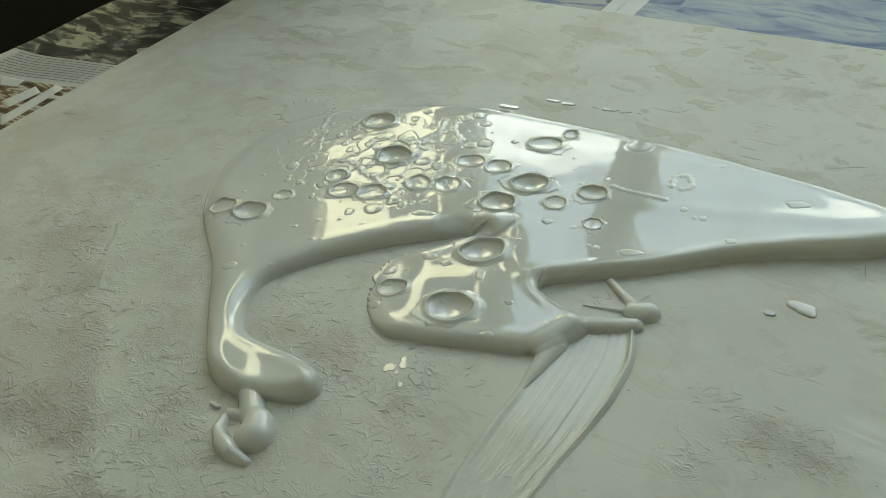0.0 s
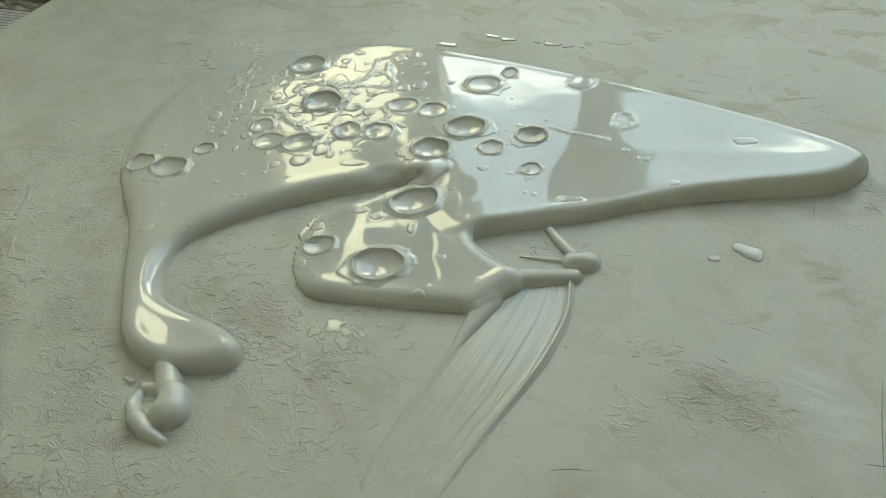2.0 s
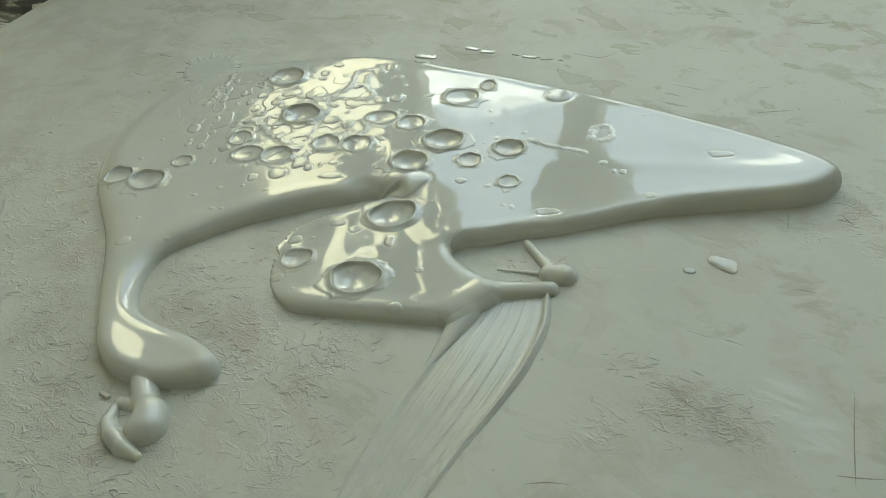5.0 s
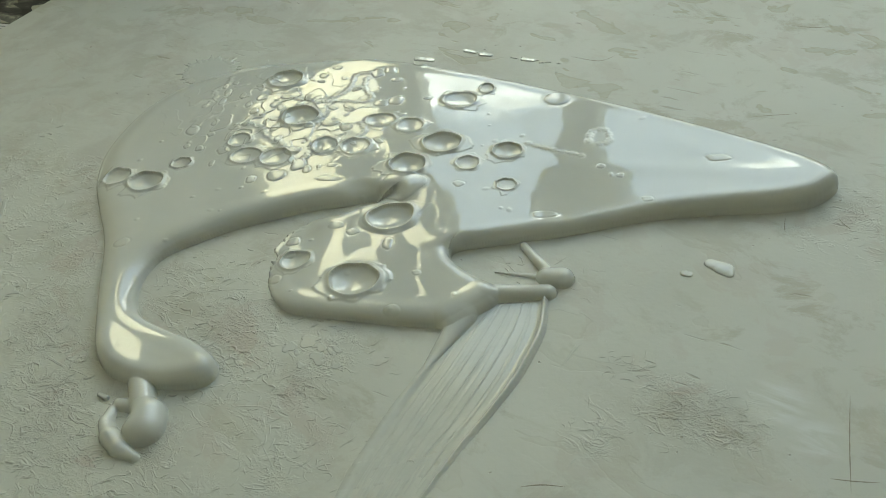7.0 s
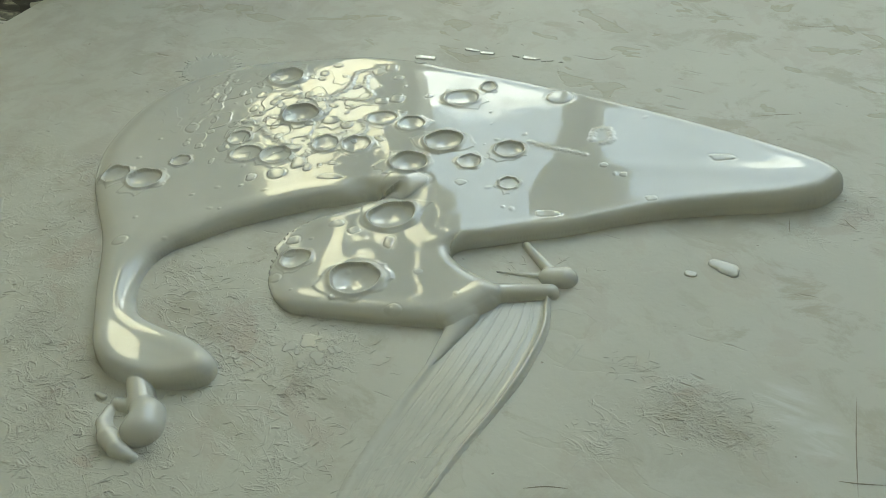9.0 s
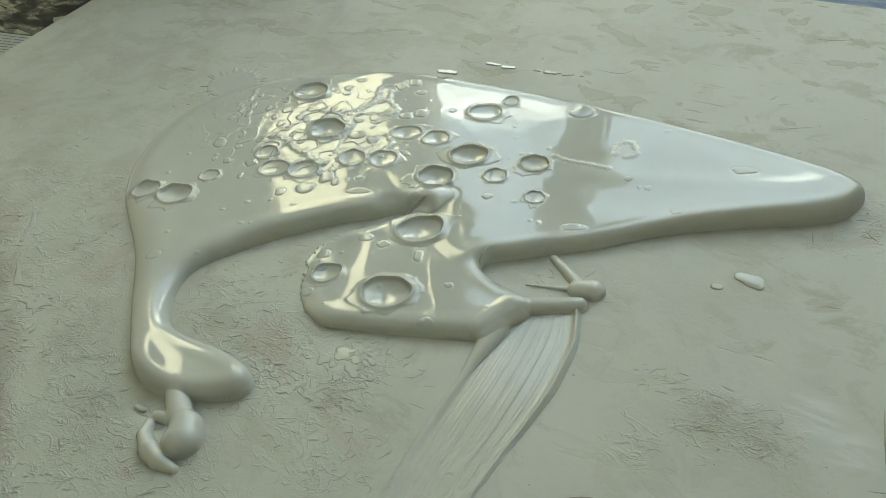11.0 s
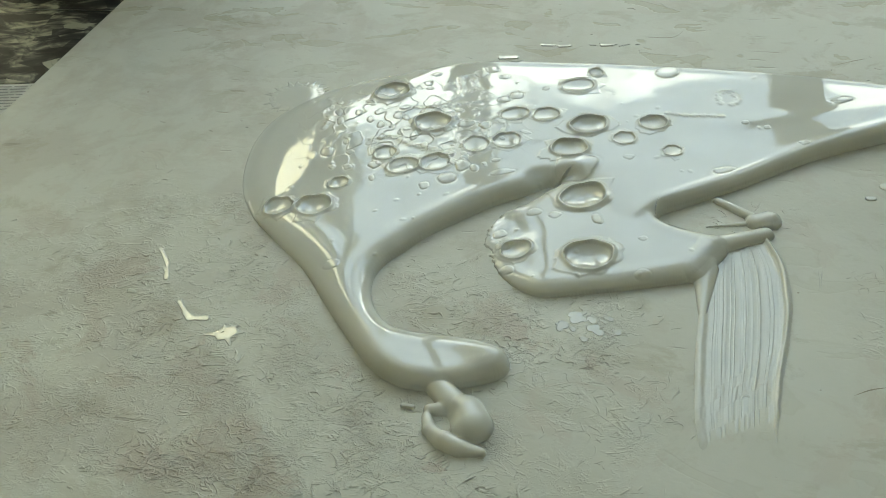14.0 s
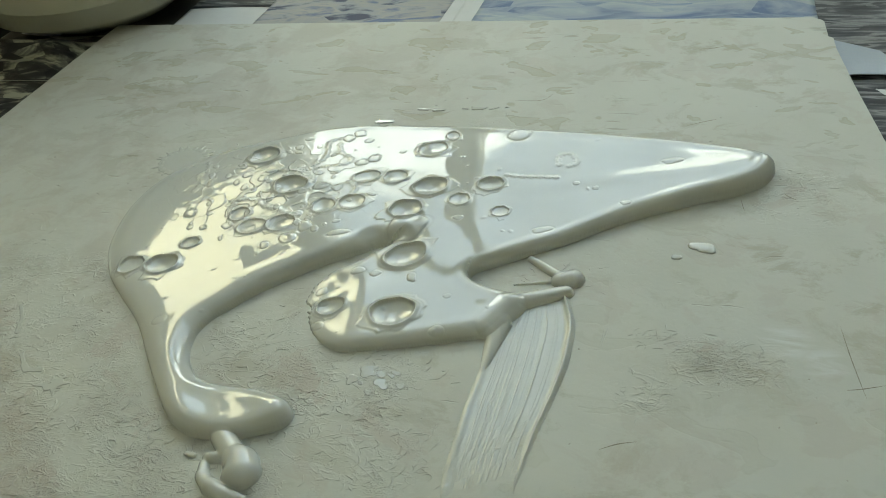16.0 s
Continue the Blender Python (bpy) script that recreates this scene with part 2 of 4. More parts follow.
def waves(x, y, size, seed):
    """Smooth random waves between about -1 and 1."""
    rng = np.random.RandomState(seed)
    z = np.zeros_like(x)
    for _ in range(9):
        a, ph = rng.uniform(0, 2 * math.pi, 2)
        k = 2 * math.pi / (size * rng.uniform(0.7, 1.6))
        z += np.sin(k * (x * math.cos(a) + y * math.sin(a)) + ph)
    return z / 4


class Field:
    """A height field of wet paint on the board, on a fine grid."""

    def __init__(self, x0, x1, y0, y1, step):
        self.step = step
        self.x, self.y = np.meshgrid(np.arange(x0, x1, step), np.arange(y0, y1, step))
        self.z = np.full_like(self.x, -0.004)
        self.region = np.zeros(self.x.shape, int)

    def depth(self, outline):
        """Metres inside an outline (minus outside), worked out on every second line of the grid."""
        gx, gy = self.x[::2, ::2], self.y[::2, ::2]
        best, within = np.full(gx.shape, 1e9), np.zeros(gx.shape, bool)
        for (ax, ay), (bx, by) in zip(outline, np.roll(outline, -1, axis=0)):
            dx, dy = bx - ax, by - ay
            s = np.clip(((gx - ax) * dx + (gy - ay) * dy) / (dx * dx + dy * dy + 1e-15), 0, 1)
            best = np.minimum(best, (gx - ax - s * dx) ** 2 + (gy - ay - s * dy) ** 2)
            if ay != by:
                within ^= ((ay > gy) != (by > gy)) & (gx < ax + (gy - ay) * dx / dy)
        coarse = np.sqrt(best) * np.where(within, 1, -1)
        out = np.empty_like(self.x)
        out[::2, ::2] = coarse
        out[1::2, ::2] = (coarse[:out[1::2].shape[0]] + np.concatenate([coarse[1:], coarse[-1:]])[:out[1::2].shape[0]]) / 2
        wide = out[:, ::2]
        out[:, 1::2] = (wide + np.concatenate([wide[:, 1:], wide[:, -1:]], 1))[:, :out[:, 1::2].shape[1]] / 2
        return out

    def around(self, x, y, reach):
        """The part of the grid within reach of a place."""
        i, j, n = int((x - self.x[0, 0]) / self.step), int((y - self.y[0, 0]) / self.step), int(reach / self.step) + 2
        return slice(max(j - n, 0), max(j + n, 0)), slice(max(i - n, 0), max(i + n, 0))

    def local(self, at, x, y, stretch, turn):
        u, v = self.x[at] - x, self.y[at] - y
        c, s = math.cos(turn), math.sin(turn)
        return (u * c + v * s) / stretch, v * c - u * s

    def smooth(self, z, cells):
        """Softens a field with three passes of a running mean."""
        for _ in range(3):
            for axis in (0, 1):
                pad = [(0, 0), (0, 0)]
                pad[axis] = (cells + 1, cells)
                c = np.cumsum(np.pad(z, pad, mode="edge"), axis=axis)
                n = 2 * cells + 1
                z = (c[n:] - c[:-n] if axis == 0 else c[:, n:] - c[:, :-n]) / n
        return z

    def merge(self, z, soft=0.001):
        """Joins another body of paint to this one, with a soft fillet."""
        h = np.clip(0.5 + 0.5 * (z - self.z) / soft, 0, 1)
        self.z = self.z * (1 - h) + z * h + soft * h * (1 - h)

    def bead(self, ax, ay, ra, bx, by, rb, height, soft=0.002, flat=2):
        """A rounded ridge between two places; a higher flat makes a film with steep rims."""
        dx, dy = bx - ax, by - ay
        s = np.clip(((self.x - ax) * dx + (self.y - ay) * dy) / (dx * dx + dy * dy + 1e-15), 0, 1)
        r = ra + (rb - ra) * s
        d = np.hypot(self.x - ax - s * dx, self.y - ay - s * dy) / r
        z = height * (r / max(ra, rb)) * np.sqrt(np.clip(1 - d ** flat, 0, 1))
        self.merge(np.where(d < 1, z, np.maximum((1 - d) * 0.012, -0.004)), soft)

    def blend(self, *values):
        """A smooth mean of values given at places: (x, y, value, reach)."""
        total, weight = np.zeros_like(self.x), np.full_like(self.x, 1e-9)
        for x, y, value, reach in values:
            w = np.exp(-((self.x - x) ** 2 + (self.y - y) ** 2) / (2 * reach * reach)) + 1e-7
            total, weight = total + w * value, weight + w
        return total / weight

    def crater(self, x, y, r, rim=0.0016, bowl=0.0022, stretch=1.0, turn=0.0, seed=0, number=0, tips=5):
        """The ring that a falling drop leaves: thin lip, round hollow, low skirt with pointed tips."""
        at = self.around(x, y, r * 2.3 * max(stretch, 1))
        u, v = self.local(at, x, y, stretch, turn)
        a = np.arctan2(v, u)
        rng = np.random.RandomState(seed + 5)
        wob = sum(rng.uniform(-0.03, 0.03) * np.cos(k * a + rng.uniform(0, 6)) for k in (2, 3, 5, 7))
        d = np.hypot(u, v) / (r * (1 + wob))
        reach = 1.2 + sum(rng.uniform(-0.06, 0.06) * np.cos(k * a + rng.uniform(0, 6)) for k in (2, 3, 4, 5, 6, 8))
        for _ in range(tips):
            away = np.angle(np.exp(1j * (a - rng.uniform(0, 2 * math.pi))))
            reach = reach + rng.uniform(0.08, 0.42) * np.exp(-np.abs(away) / rng.uniform(0.14, 0.3))
        s = np.clip((reach - d) / 0.16, 0, 1)
        skirt = 0.3 * rim * s * s * (3 - 2 * s) * (d > 0.86)
        lip = rim * (0.85 + 4 * wob) * np.exp(-((d - 0.9) / np.where(d < 0.9, 0.075, 0.12)) ** 2)
        hollow = -bowl * np.clip(1 - (d / 0.86) ** 2, 0, 1)
        z = self.z[at]
        wet = z > 0.0005
        self.z[at] = np.where(wet, np.maximum(z + lip + hollow + skirt, 0.0009), z)
        if number:
            self.region[at][(d < 1.1) & wet & (self.region[at] == 0)] = number

    def bump(self, x, y, r, height, stretch=1.0, turn=0.0, flat=1.0):
        """A rounded drop or dent on the paint."""
        at = self.around(x, y, r * 3 * max(stretch, 1))
        u, v = self.local(at, x, y, stretch, turn)
        self.z[at] += np.where(self.z[at] > 0.0005, height * np.exp(-(np.hypot(u, v) / r) ** (2 * flat)), 0)

    def drop(self, x, y, r, height, stretch=1.0, turn=0.0, seed=0):
        """A small drop lying on the skin of the paint: steep edge, rounded top, a dip round its foot."""
        at = self.around(x, y, r * 2 * max(stretch, 1))
        u, v = self.local(at, x, y, stretch, turn)
        a = np.arctan2(v, u)
        rng = np.random.RandomState(seed)
        d = np.hypot(u, v) / (r * (1 + sum(rng.uniform(-0.09, 0.09) * np.cos(k * a + rng.uniform(0, 6)) for k in (2, 3, 4))))
        z = height * np.sqrt(np.clip(1 - d ** 3.2, 0, 1)) - 0.16 * height * np.exp(-((d - 1.14) / 0.1) ** 2)
        self.z[at] += np.where(self.z[at] > 0.0005, z, 0)

    def ridge(self, path, width, height):
        """A low raised line on the paint."""
        line = spline(path, 8, False)
        mid = line.mean(0)
        at = self.around(*mid, np.hypot(*(line - mid).T).max() + 4 * width)
        d = np.full(self.x[at].shape, 1e9)
        for k, (x, y) in enumerate(line):
            d = np.minimum(d, np.hypot(self.x[at] - x, self.y[at] - y) / (width * (1 + 0.3 * math.sin(k * 1.7))))
        self.z[at] += np.where(self.z[at] > 0.0005, height * np.exp(-d ** 3), 0)

    def build(self, name, region, material, parent=None, label=""):
        """The mesh of one region, with normals taken from the whole field."""
        z = self.z
        keep = z[:-1, :-1] > -0.0035
        keep |= (z[1:, 1:] > -0.0035) | (z[1:, :-1] > -0.0035) | (z[:-1, 1:] > -0.0035)
        keep &= self.region[:-1, :-1] == region
        j, i = np.nonzero(keep)
        w = z.shape[1]
        quads = np.stack([j * w + i, j * w + i + 1, (j + 1) * w + i + 1, (j + 1) * w + i], 1)
        used, flat = np.unique(quads, return_inverse=True)
        gy, gx = np.gradient(z, self.step)
        normals = np.stack([-gx, -gy, np.ones_like(z)], -1)
        normals /= np.linalg.norm(normals, axis=-1, keepdims=True)
        verts = np.stack([self.x, self.y, z], -1).reshape(-1, 3)[used]
        me = bpy.data.meshes.new(name)
        me.from_pydata(verts.tolist(), [], flat.reshape(-1, 4).tolist())
        ob = link_mesh(name, me, material, parent, label)
        me.normals_split_custom_set_from_vertices(normals.reshape(-1, 3)[used].tolist())
        return ob


# ---- room ----
FLOOR_Z, CEIL_Z = -0.78, 1.75
tagged(boxed("floor", (-1.9, 1.9, -1.5, 1.3, FLOOR_Z - 0.1, FLOOR_Z), FLOOR), "worn wooden floor below the table", "floor", kind="structure")
tagged(boxed("ceiling", (-1.9, 1.9, -1.5, 1.3, CEIL_Z, CEIL_Z + 0.1), CEILING), "plain off-white ceiling", "ceiling", kind="structure")
for name, size in (("wall_west", (-1.9, -1.8, -1.5, 1.21, FLOOR_Z, CEIL_Z)), ("wall_east", (1.8, 1.9, -1.5, 1.21, FLOOR_Z, CEIL_Z)),
                   ("wall_south", (-1.8, 1.8, -1.5, -1.4, FLOOR_Z, CEIL_Z))):
    tagged(boxed(name, size, WALL), "plain plaster wall", "wall", kind="structure")

WALL_Y, WIN_X0, WIN_X1, WIN_Z0, WIN_Z1 = 1.21, -1.15, 0.78, 0.40, 1.68
bm = bmesh.new()
for size in ((-1.9, WIN_X0, WALL_Y, WALL_Y + 0.06, FLOOR_Z, CEIL_Z), (WIN_X1, 1.9, WALL_Y, WALL_Y + 0.06, FLOOR_Z, CEIL_Z),
             (WIN_X0, WIN_X1, WALL_Y, WALL_Y + 0.06, FLOOR_Z, WIN_Z0), (WIN_X0, WIN_X1, WALL_Y, WALL_Y + 0.06, WIN_Z1, CEIL_Z)):
    box(bm, *size)
tagged(link("wall_north", bm, WALL, smooth=False), "plaster wall with a wide window", "wall", kind="structure")

window = tagged(new("window_1"), "painted wooden window with several lights", "window", kind="structure")
window.location = (0, WALL_Y, WIN_Z0)
for x0, x1 in ((WIN_X0, -1.11), (-0.665, -0.565), (-0.26, -0.19), (0.3, 0.375), (0.75, WIN_X1)):
    boxed("window_post", (x0, x1, 0.0, 0.05, 0.03, WIN_Z1 - WIN_Z0 - 0.04), FRAME, window, bevel=0.004)
boxed("window_sill", (WIN_X0, WIN_X1, -0.03, 0.05, 0, 0.03), FRAME, window, bevel=0.004)
boxed("window_head", (WIN_X0, WIN_X1, 0.0, 0.05, WIN_Z1 - WIN_Z0 - 0.04, WIN_Z1 - WIN_Z0), FRAME, window, bevel=0.004)

# unseen wavy strip, added to narrow the yellow pane's reflection in the paint
BLOCKER = plain("blocker_cloth", (0.34, 0.33, 0.27), 0.9, 40)
bm = bmesh.new()
rows = []
for k in range(49):
    x = -0.80 + 0.14 * k / 48
    y = -0.035 + 0.012 * math.sin(k * 0.85) + 0.004 * math.sin(k * 0.31)
    rows.append([bm.verts.new((x + 0.004 * math.sin(j * 1.3 + k), y + dy, 0.44 + 0.84 * j / 12)) for dy in (0.0, 0.002) for j in range(13)])
for a, b in zip(rows, rows[1:]):
    for j in range(12):
        bm.faces.new((a[j], b[j], b[j + 1], a[j + 1]))
        bm.faces.new((a[13 + j], a[14 + j], b[14 + j], b[13 + j]))
link("pane_blocker", bm, BLOCKER, window, "beige wavy strip added to block part of the sunlit pane")

tagged(boxed("backdrop_sky", (-0.615, 0.9, WALL_Y + 0.065, WALL_Y + 0.07, 0.0, 1.74), OUTSIDE), "bright overcast daylight outside the window", "backdrop", kind="structure")
tagged(boxed("backdrop_sunlit_wall", (-1.25, -0.618, WALL_Y + 0.065, WALL_Y + 0.07, 0.0, 1.74), SUNLIT), "sunlit yellow wall outside the window", "backdrop", kind="structure")

# ---- table ----
table = tagged(new("table"), "dark wooden table covered with old magazines", "table")
table.location = (0, 0, FLOOR_Z)
TOP = -FLOOR_Z - 0.008
boxed("tabletop", (-0.43, 0.72, -0.25, 0.95, TOP - 0.03, TOP), TABLE, table, bevel=0.003)
for x in (-0.39, 0.68):
    for y in (-0.2, 0.9):
        boxed("leg", (x - 0.025, x + 0.025, y - 0.025, y + 0.025, 0, TOP - 0.03), TABLE, table, bevel=0.003)

# ---- added black box ----
# added box, near-black so that the floor past the table looks unlit
chest = tagged(new("chest"), "low black box added beside the table in place of unlit floor", "chest")
chest.location = (-0.8, 0.45, FLOOR_Z)
BLACK = plain("unlit_black", (0.004, 0.0035, 0.003), 0.8, 20, gloss=0.05)
boxed("body", (-0.34, 0.34, -0.7, 0.7, 0.0, 0.55), BLACK, chest, bevel=0.006)
boxed("top_slab", (-0.35, 0.35, -0.71, 0.71, 0.553, 0.585), BLACK, chest, bevel=0.006)

# ---- board ----
def board():
    bm = bmesh.new()
    edge = [(-0.299, 0.498), (0.295, 0.502), (0.302, 0.496), (0.3035, 0.470), (0.3065, 0.468), (0.3075, 0.452), (0.315, 0.4), (0.327, 0.328), (0.378, -0.14), (-0.306, -0.14)]
    top = [bm.verts.new((x, y, 0)) for x, y in edge]
    face = bm.faces.new(list(reversed(top)))
    made = bmesh.ops.extrude_face_region(bm, geom=[face])["geom"]
    for v in made:
        if isinstance(v, bmesh.types.BMVert):
            v.co.z = -0.0052
    bmesh.ops.recalc_face_normals(bm, faces=bm.faces)
    rim = [e for e in bm.edges if all(abs(v.co.z) < 1e-6 for v in e.verts)]
    bmesh.ops.bevel(bm, geom=rim, offset=0.0008, segments=2, affect="EDGES")
    ob = link("painting_board", bm, BOARD, smooth=False)
    return tagged(ob, "grey-white primed board, crackled and stained, lying on magazines", "board")


BOARD_OB = board()

# ---- paint ----
HEAD = [(0.2655, 0.292), (0.264, 0.2995), (0.254, 0.305), (0.238, 0.3095), (0.212, 0.314), (0.181, 0.318), (0.149, 0.321), (0.12, 0.3225), (0.082, 0.324),
        (0.044, 0.3245), (0.017, 0.324), (-0.017, 0.3185), (-0.045, 0.313), (-0.074, 0.301), (-0.096, 0.284), (-0.111, 0.263), (-0.1175, 0.24), (-0.1165, 0.216),
        (-0.1085, 0.187), (-0.094, 0.164), (-0.076, 0.147), (-0.058, 0.132), (-0.047, 0.121), (-0.032, 0.103), (-0.017, 0.086), (-0.004, 0.072), (0.007, 0.064),
        (0.018, 0.0605), (0.031, 0.0615), (0.046, 0.066), (0.056, 0.0715), (0.0585, 0.079), (0.053, 0.086), (0.037, 0.0905), (0.022, 0.091), (0.006, 0.0925),
        (-0.004, 0.099), (-0.0115, 0.11), (-0.0145, 0.123), (-0.012, 0.134), (-0.006, 0.143), (0.003, 0.156), (0.013, 0.1665), (0.032, 0.1845)]
HEAD_2 = [(0.048, 0.1955), (0.060, 0.2045), (0.071, 0.209), (0.082, 0.200), (0.092, 0.182), (0.104, 0.176), (0.112, 0.182), (0.1185, 0.1885), (0.127, 0.194), (0.143, 0.205), (0.159, 0.2155),
          (0.176, 0.229), (0.191, 0.240), (0.207, 0.2495), (0.226, 0.2595), (0.246, 0.269), (0.259, 0.2785)]
LOBE = [(0.050, 0.188), (0.038, 0.178), (0.0335, 0.161), (0.0395, 0.143), (0.047, 0.132), (0.056, 0.125), (0.066, 0.122), (0.078, 0.1245), (0.098, 0.1297),
        (0.118, 0.1357), (0.132, 0.141), (0.140, 0.152), (0.146, 0.164), (0.140, 0.171), (0.129, 0.174), (0.1185, 0.1785), (0.1142, 0.1845), (0.116, 0.196), (0.115, 0.21),
        (0.105, 0.222), (0.08, 0.222), (0.06, 0.2)]

paint = Field(-0.126, 0.274, 0.026, 0.334, 0.0004)
hump = lambda x, y, h, reach: h * np.exp(-((paint.x - x) ** 2 + (paint.y - y) ** 2) / (2 * reach * reach))
tall = 0.0082 + 0.004 * paint.x + 0.006 * (paint.y - 0.2) + hump(0.052, 0.079, 0.0018, 0.008) - (0.13 * (paint.x - 0.012) + 0.16 * (paint.y - 0.078)) * hump(0.012, 0.074, 1.0, 0.018) - hump(-0.085, 0.19, 0.0024, 0.035) - hump(0.16, 0.235, 0.0022, 0.035) + hump(0.25, 0.29, 0.0012, 0.015)
low = 0.86 * paint.blend((0.035, 0.16, 0.0013, 0.010), (0.046, 0.136, 0.0022, 0.008), (0.085, 0.14, 0.0062, 0.02), (0.12, 0.16, 0.0075, 0.02), (0.065, 0.19, 0.0050, 0.012), (0.1, 0.188, 0.0072, 0.012), (0.12, 0.205, 0.008, 0.015))
# how far the rounded rim reaches in from the outline, and how blunt it is
rim = paint.blend((-0.105, 0.25, 0.009, 0.035), (-0.095, 0.2, 0.010, 0.02), (-0.085, 0.285, 0.008, 0.025), (-0.05, 0.31, 0.007, 0.03), (0.02, 0.322, 0.008, 0.03), (0.1, 0.322, 0.005, 0.03), (0.2, 0.315, 0.005, 0.03),
                  (-0.08, 0.15, 0.014, 0.012), (-0.05, 0.125, 0.015, 0.012), (-0.02, 0.09, 0.013, 0.012), (0.01, 0.063, 0.0055, 0.01), (0.035, 0.0625, 0.0050, 0.01), (0.0585, 0.079, 0.0075, 0.008),
                  (0.03, 0.0905, 0.010, 0.01), (-0.003, 0.098, 0.009, 0.008), (-0.0145, 0.123, 0.0085, 0.008)) * 0.5 \
    + 0.5 * paint.blend((-0.105, 0.25, 0.009, 0.035), (-0.06, 0.15, 0.014, 0.02), (0.0, 0.08, 0.0065, 0.02), (0.03, 0.078, 0.0055, 0.015), (-0.006, 0.143, 0.0075, 0.01), (0.013, 0.1665, 0.0065, 0.012), (0.04, 0.19, 0.006, 0.015), (0.127, 0.194, 0.0036, 0.015), (0.16, 0.2155, 0.0040, 0.02),
                  (0.207, 0.2495, 0.0045, 0.02), (0.246, 0.269, 0.0052, 0.015), (0.2655, 0.292, 0.007, 0.012), (0.035, 0.16, 0.003, 0.01), (0.06, 0.123, 0.0030, 0.01), (0.1, 0.13, 0.0034, 0.015), (0.135, 0.143, 0.006, 0.01), (0.1, 0.322, 0.005, 0.04))
blunt = paint.blend((-0.11, 0.25, 0.5, 0.03), (-0.09, 0.19, 0.55, 0.02), (-0.07, 0.3, 0.5, 0.03), (-0.05, 0.125, 0.7, 0.012), (0.0, 0.322, 0.6, 0.03), (0.1, 0.25, 0.5, 0.06), (0.0, 0.08, 0.55, 0.012),
                    (0.03, 0.18, 0.5, 0.02), (0.2, 0.27, 0.5, 0.05), (0.08, 0.14, 0.5, 0.04))
rim, blunt = paint.smooth(rim, 12), paint.smooth(blunt, 12)
head, lobe = paint.depth(spline(HEAD + HEAD_2, 5)), paint.depth(spline(LOBE, 6))
ragged = np.exp(-(((paint.x - 0.036) / 0.012) ** 2 + ((paint.y - 0.153) / 0.03) ** 2))
lobe = lobe + ragged * (0.0012 * waves(paint.x, paint.y, 0.009, 14) + 0.0007 * waves(paint.x, paint.y, 0.004, 15))
both = np.clip(0.5 + 0.5 * (head - lobe) / 0.005, 0, 1)
inside = lobe * (1 - both) + head * both + 0.005 * both * (1 - both)
step = np.clip(head / (0.0065 + 0.03 * np.clip((paint.x - 0.066) / 0.03, 0, 1)), 0, 1)
near = np.maximum(np.clip(lobe / 0.014, 0, 1), 1 - np.clip(head / 0.008, 0, 1))
high = np.where(lobe > 0, tall + (low - tall) * (1 - step) ** 2 * near * near * (3 - 2 * near), tall) + 0.00028 * np.exp(-((inside - 1.15 * rim) / (0.4 * rim)) ** 2)
s = np.clip(inside / rim, 0, 1)
# the round end of the head thins out gently towards its outline
thin = np.ones_like(paint.x)
for x, y, reach in spline([(*p, r) for p, r in zip(HEAD[11:20], (0.006, 0.022, 0.043, 0.058, 0.064, 0.063, 0.054, 0.034, 0.014))], 6, False):
    thin = np.minimum(thin, np.hypot(paint.x - x, paint.y - y) / reach)
thin = paint.smooth(1 - (1 - np.clip(thin, 0.02, 1)) ** 2.1, 4) ** 0.85
body = np.where(inside > 0, high * thin * (1 - (1 - s) ** 2.1) ** blunt, np.maximum(inside * 2.5, -0.004))
calm = np.clip((inside - 0.0015) / 0.004, 0, 1)
paint.z = body + (paint.smooth(body, 3) - body) * calm
# a faint ridge along the beak
along = np.clip((paint.x - 0.11) / 0.05, 0, 1) * np.clip((0.255 - paint.x) / 0.02, 0, 1)
paint.z += np.where(paint.z > 0.003, 0.0003 * along * np.exp(-((0.97 * (paint.y - 0.25) - 0.24 * (paint.x - 0.1)) / 0.006) ** 2), 0)
# the ridge that the brush pushed up
paint.bead(0.133, 0.146, 0.006, 0.141, 0.163, 0.0075, 0.0066, 0.004)
paint.bead(0.1385, 0.150, 0.0060, 0.1368, 0.112, 0.0007, 0.0042, 0.003)
paint.bead(0.141, 0.1655, 0.0055, 0.166, 0.1775, 0.0042, 0.0052, 0.004)
# the curl below the heel
paint.bead(0.031, 0.063, 0.0055, 0.042, 0.053, 0.0062, 0.006, 0.002)
paint.bead(0.0455, 0.0505, 0.0085, 0.0485, 0.0455, 0.0088, 0.0080, 0.002)
CURL = ((0.0295, 0.0475, 0.0022), (0.0325, 0.0415, 0.0036), (0.0385, 0.0370, 0.0044), (0.0455, 0.0342, 0.0040), (0.0545, 0.0335, 0.0022))
for a, b in zip(CURL, CURL[1:]):
    paint.bead(*a, *b, 1.05 * max(a[2], b[2]), 0.0012)
paint.bead(0.0300, 0.0510, 0.0028, 0.0385, 0.0520, 0.0040, 0.0040, 0.0015)
paint.bump(0.0375, 0.0455, 0.0042, -0.0042)
paint.z += np.where(paint.z > 0.0008, 0.00004 * waves(paint.x, paint.y, 0.04, 3), 0)

CRATERS = ((-0.045, 0.278, 0.0105), (-0.013, 0.247, 0.0105), (0.067, 0.229, 0.0095), (0.078, 0.192, 0.0115), (0.075, 0.252, 0.010), (0.110, 0.258, 0.0075),
           (0.121, 0.233, 0.005), (-0.078, 0.166, 0.008), (-0.059, 0.168, 0.0095), (0.050, 0.150, 0.0075), (0.085, 0.147, 0.0115))
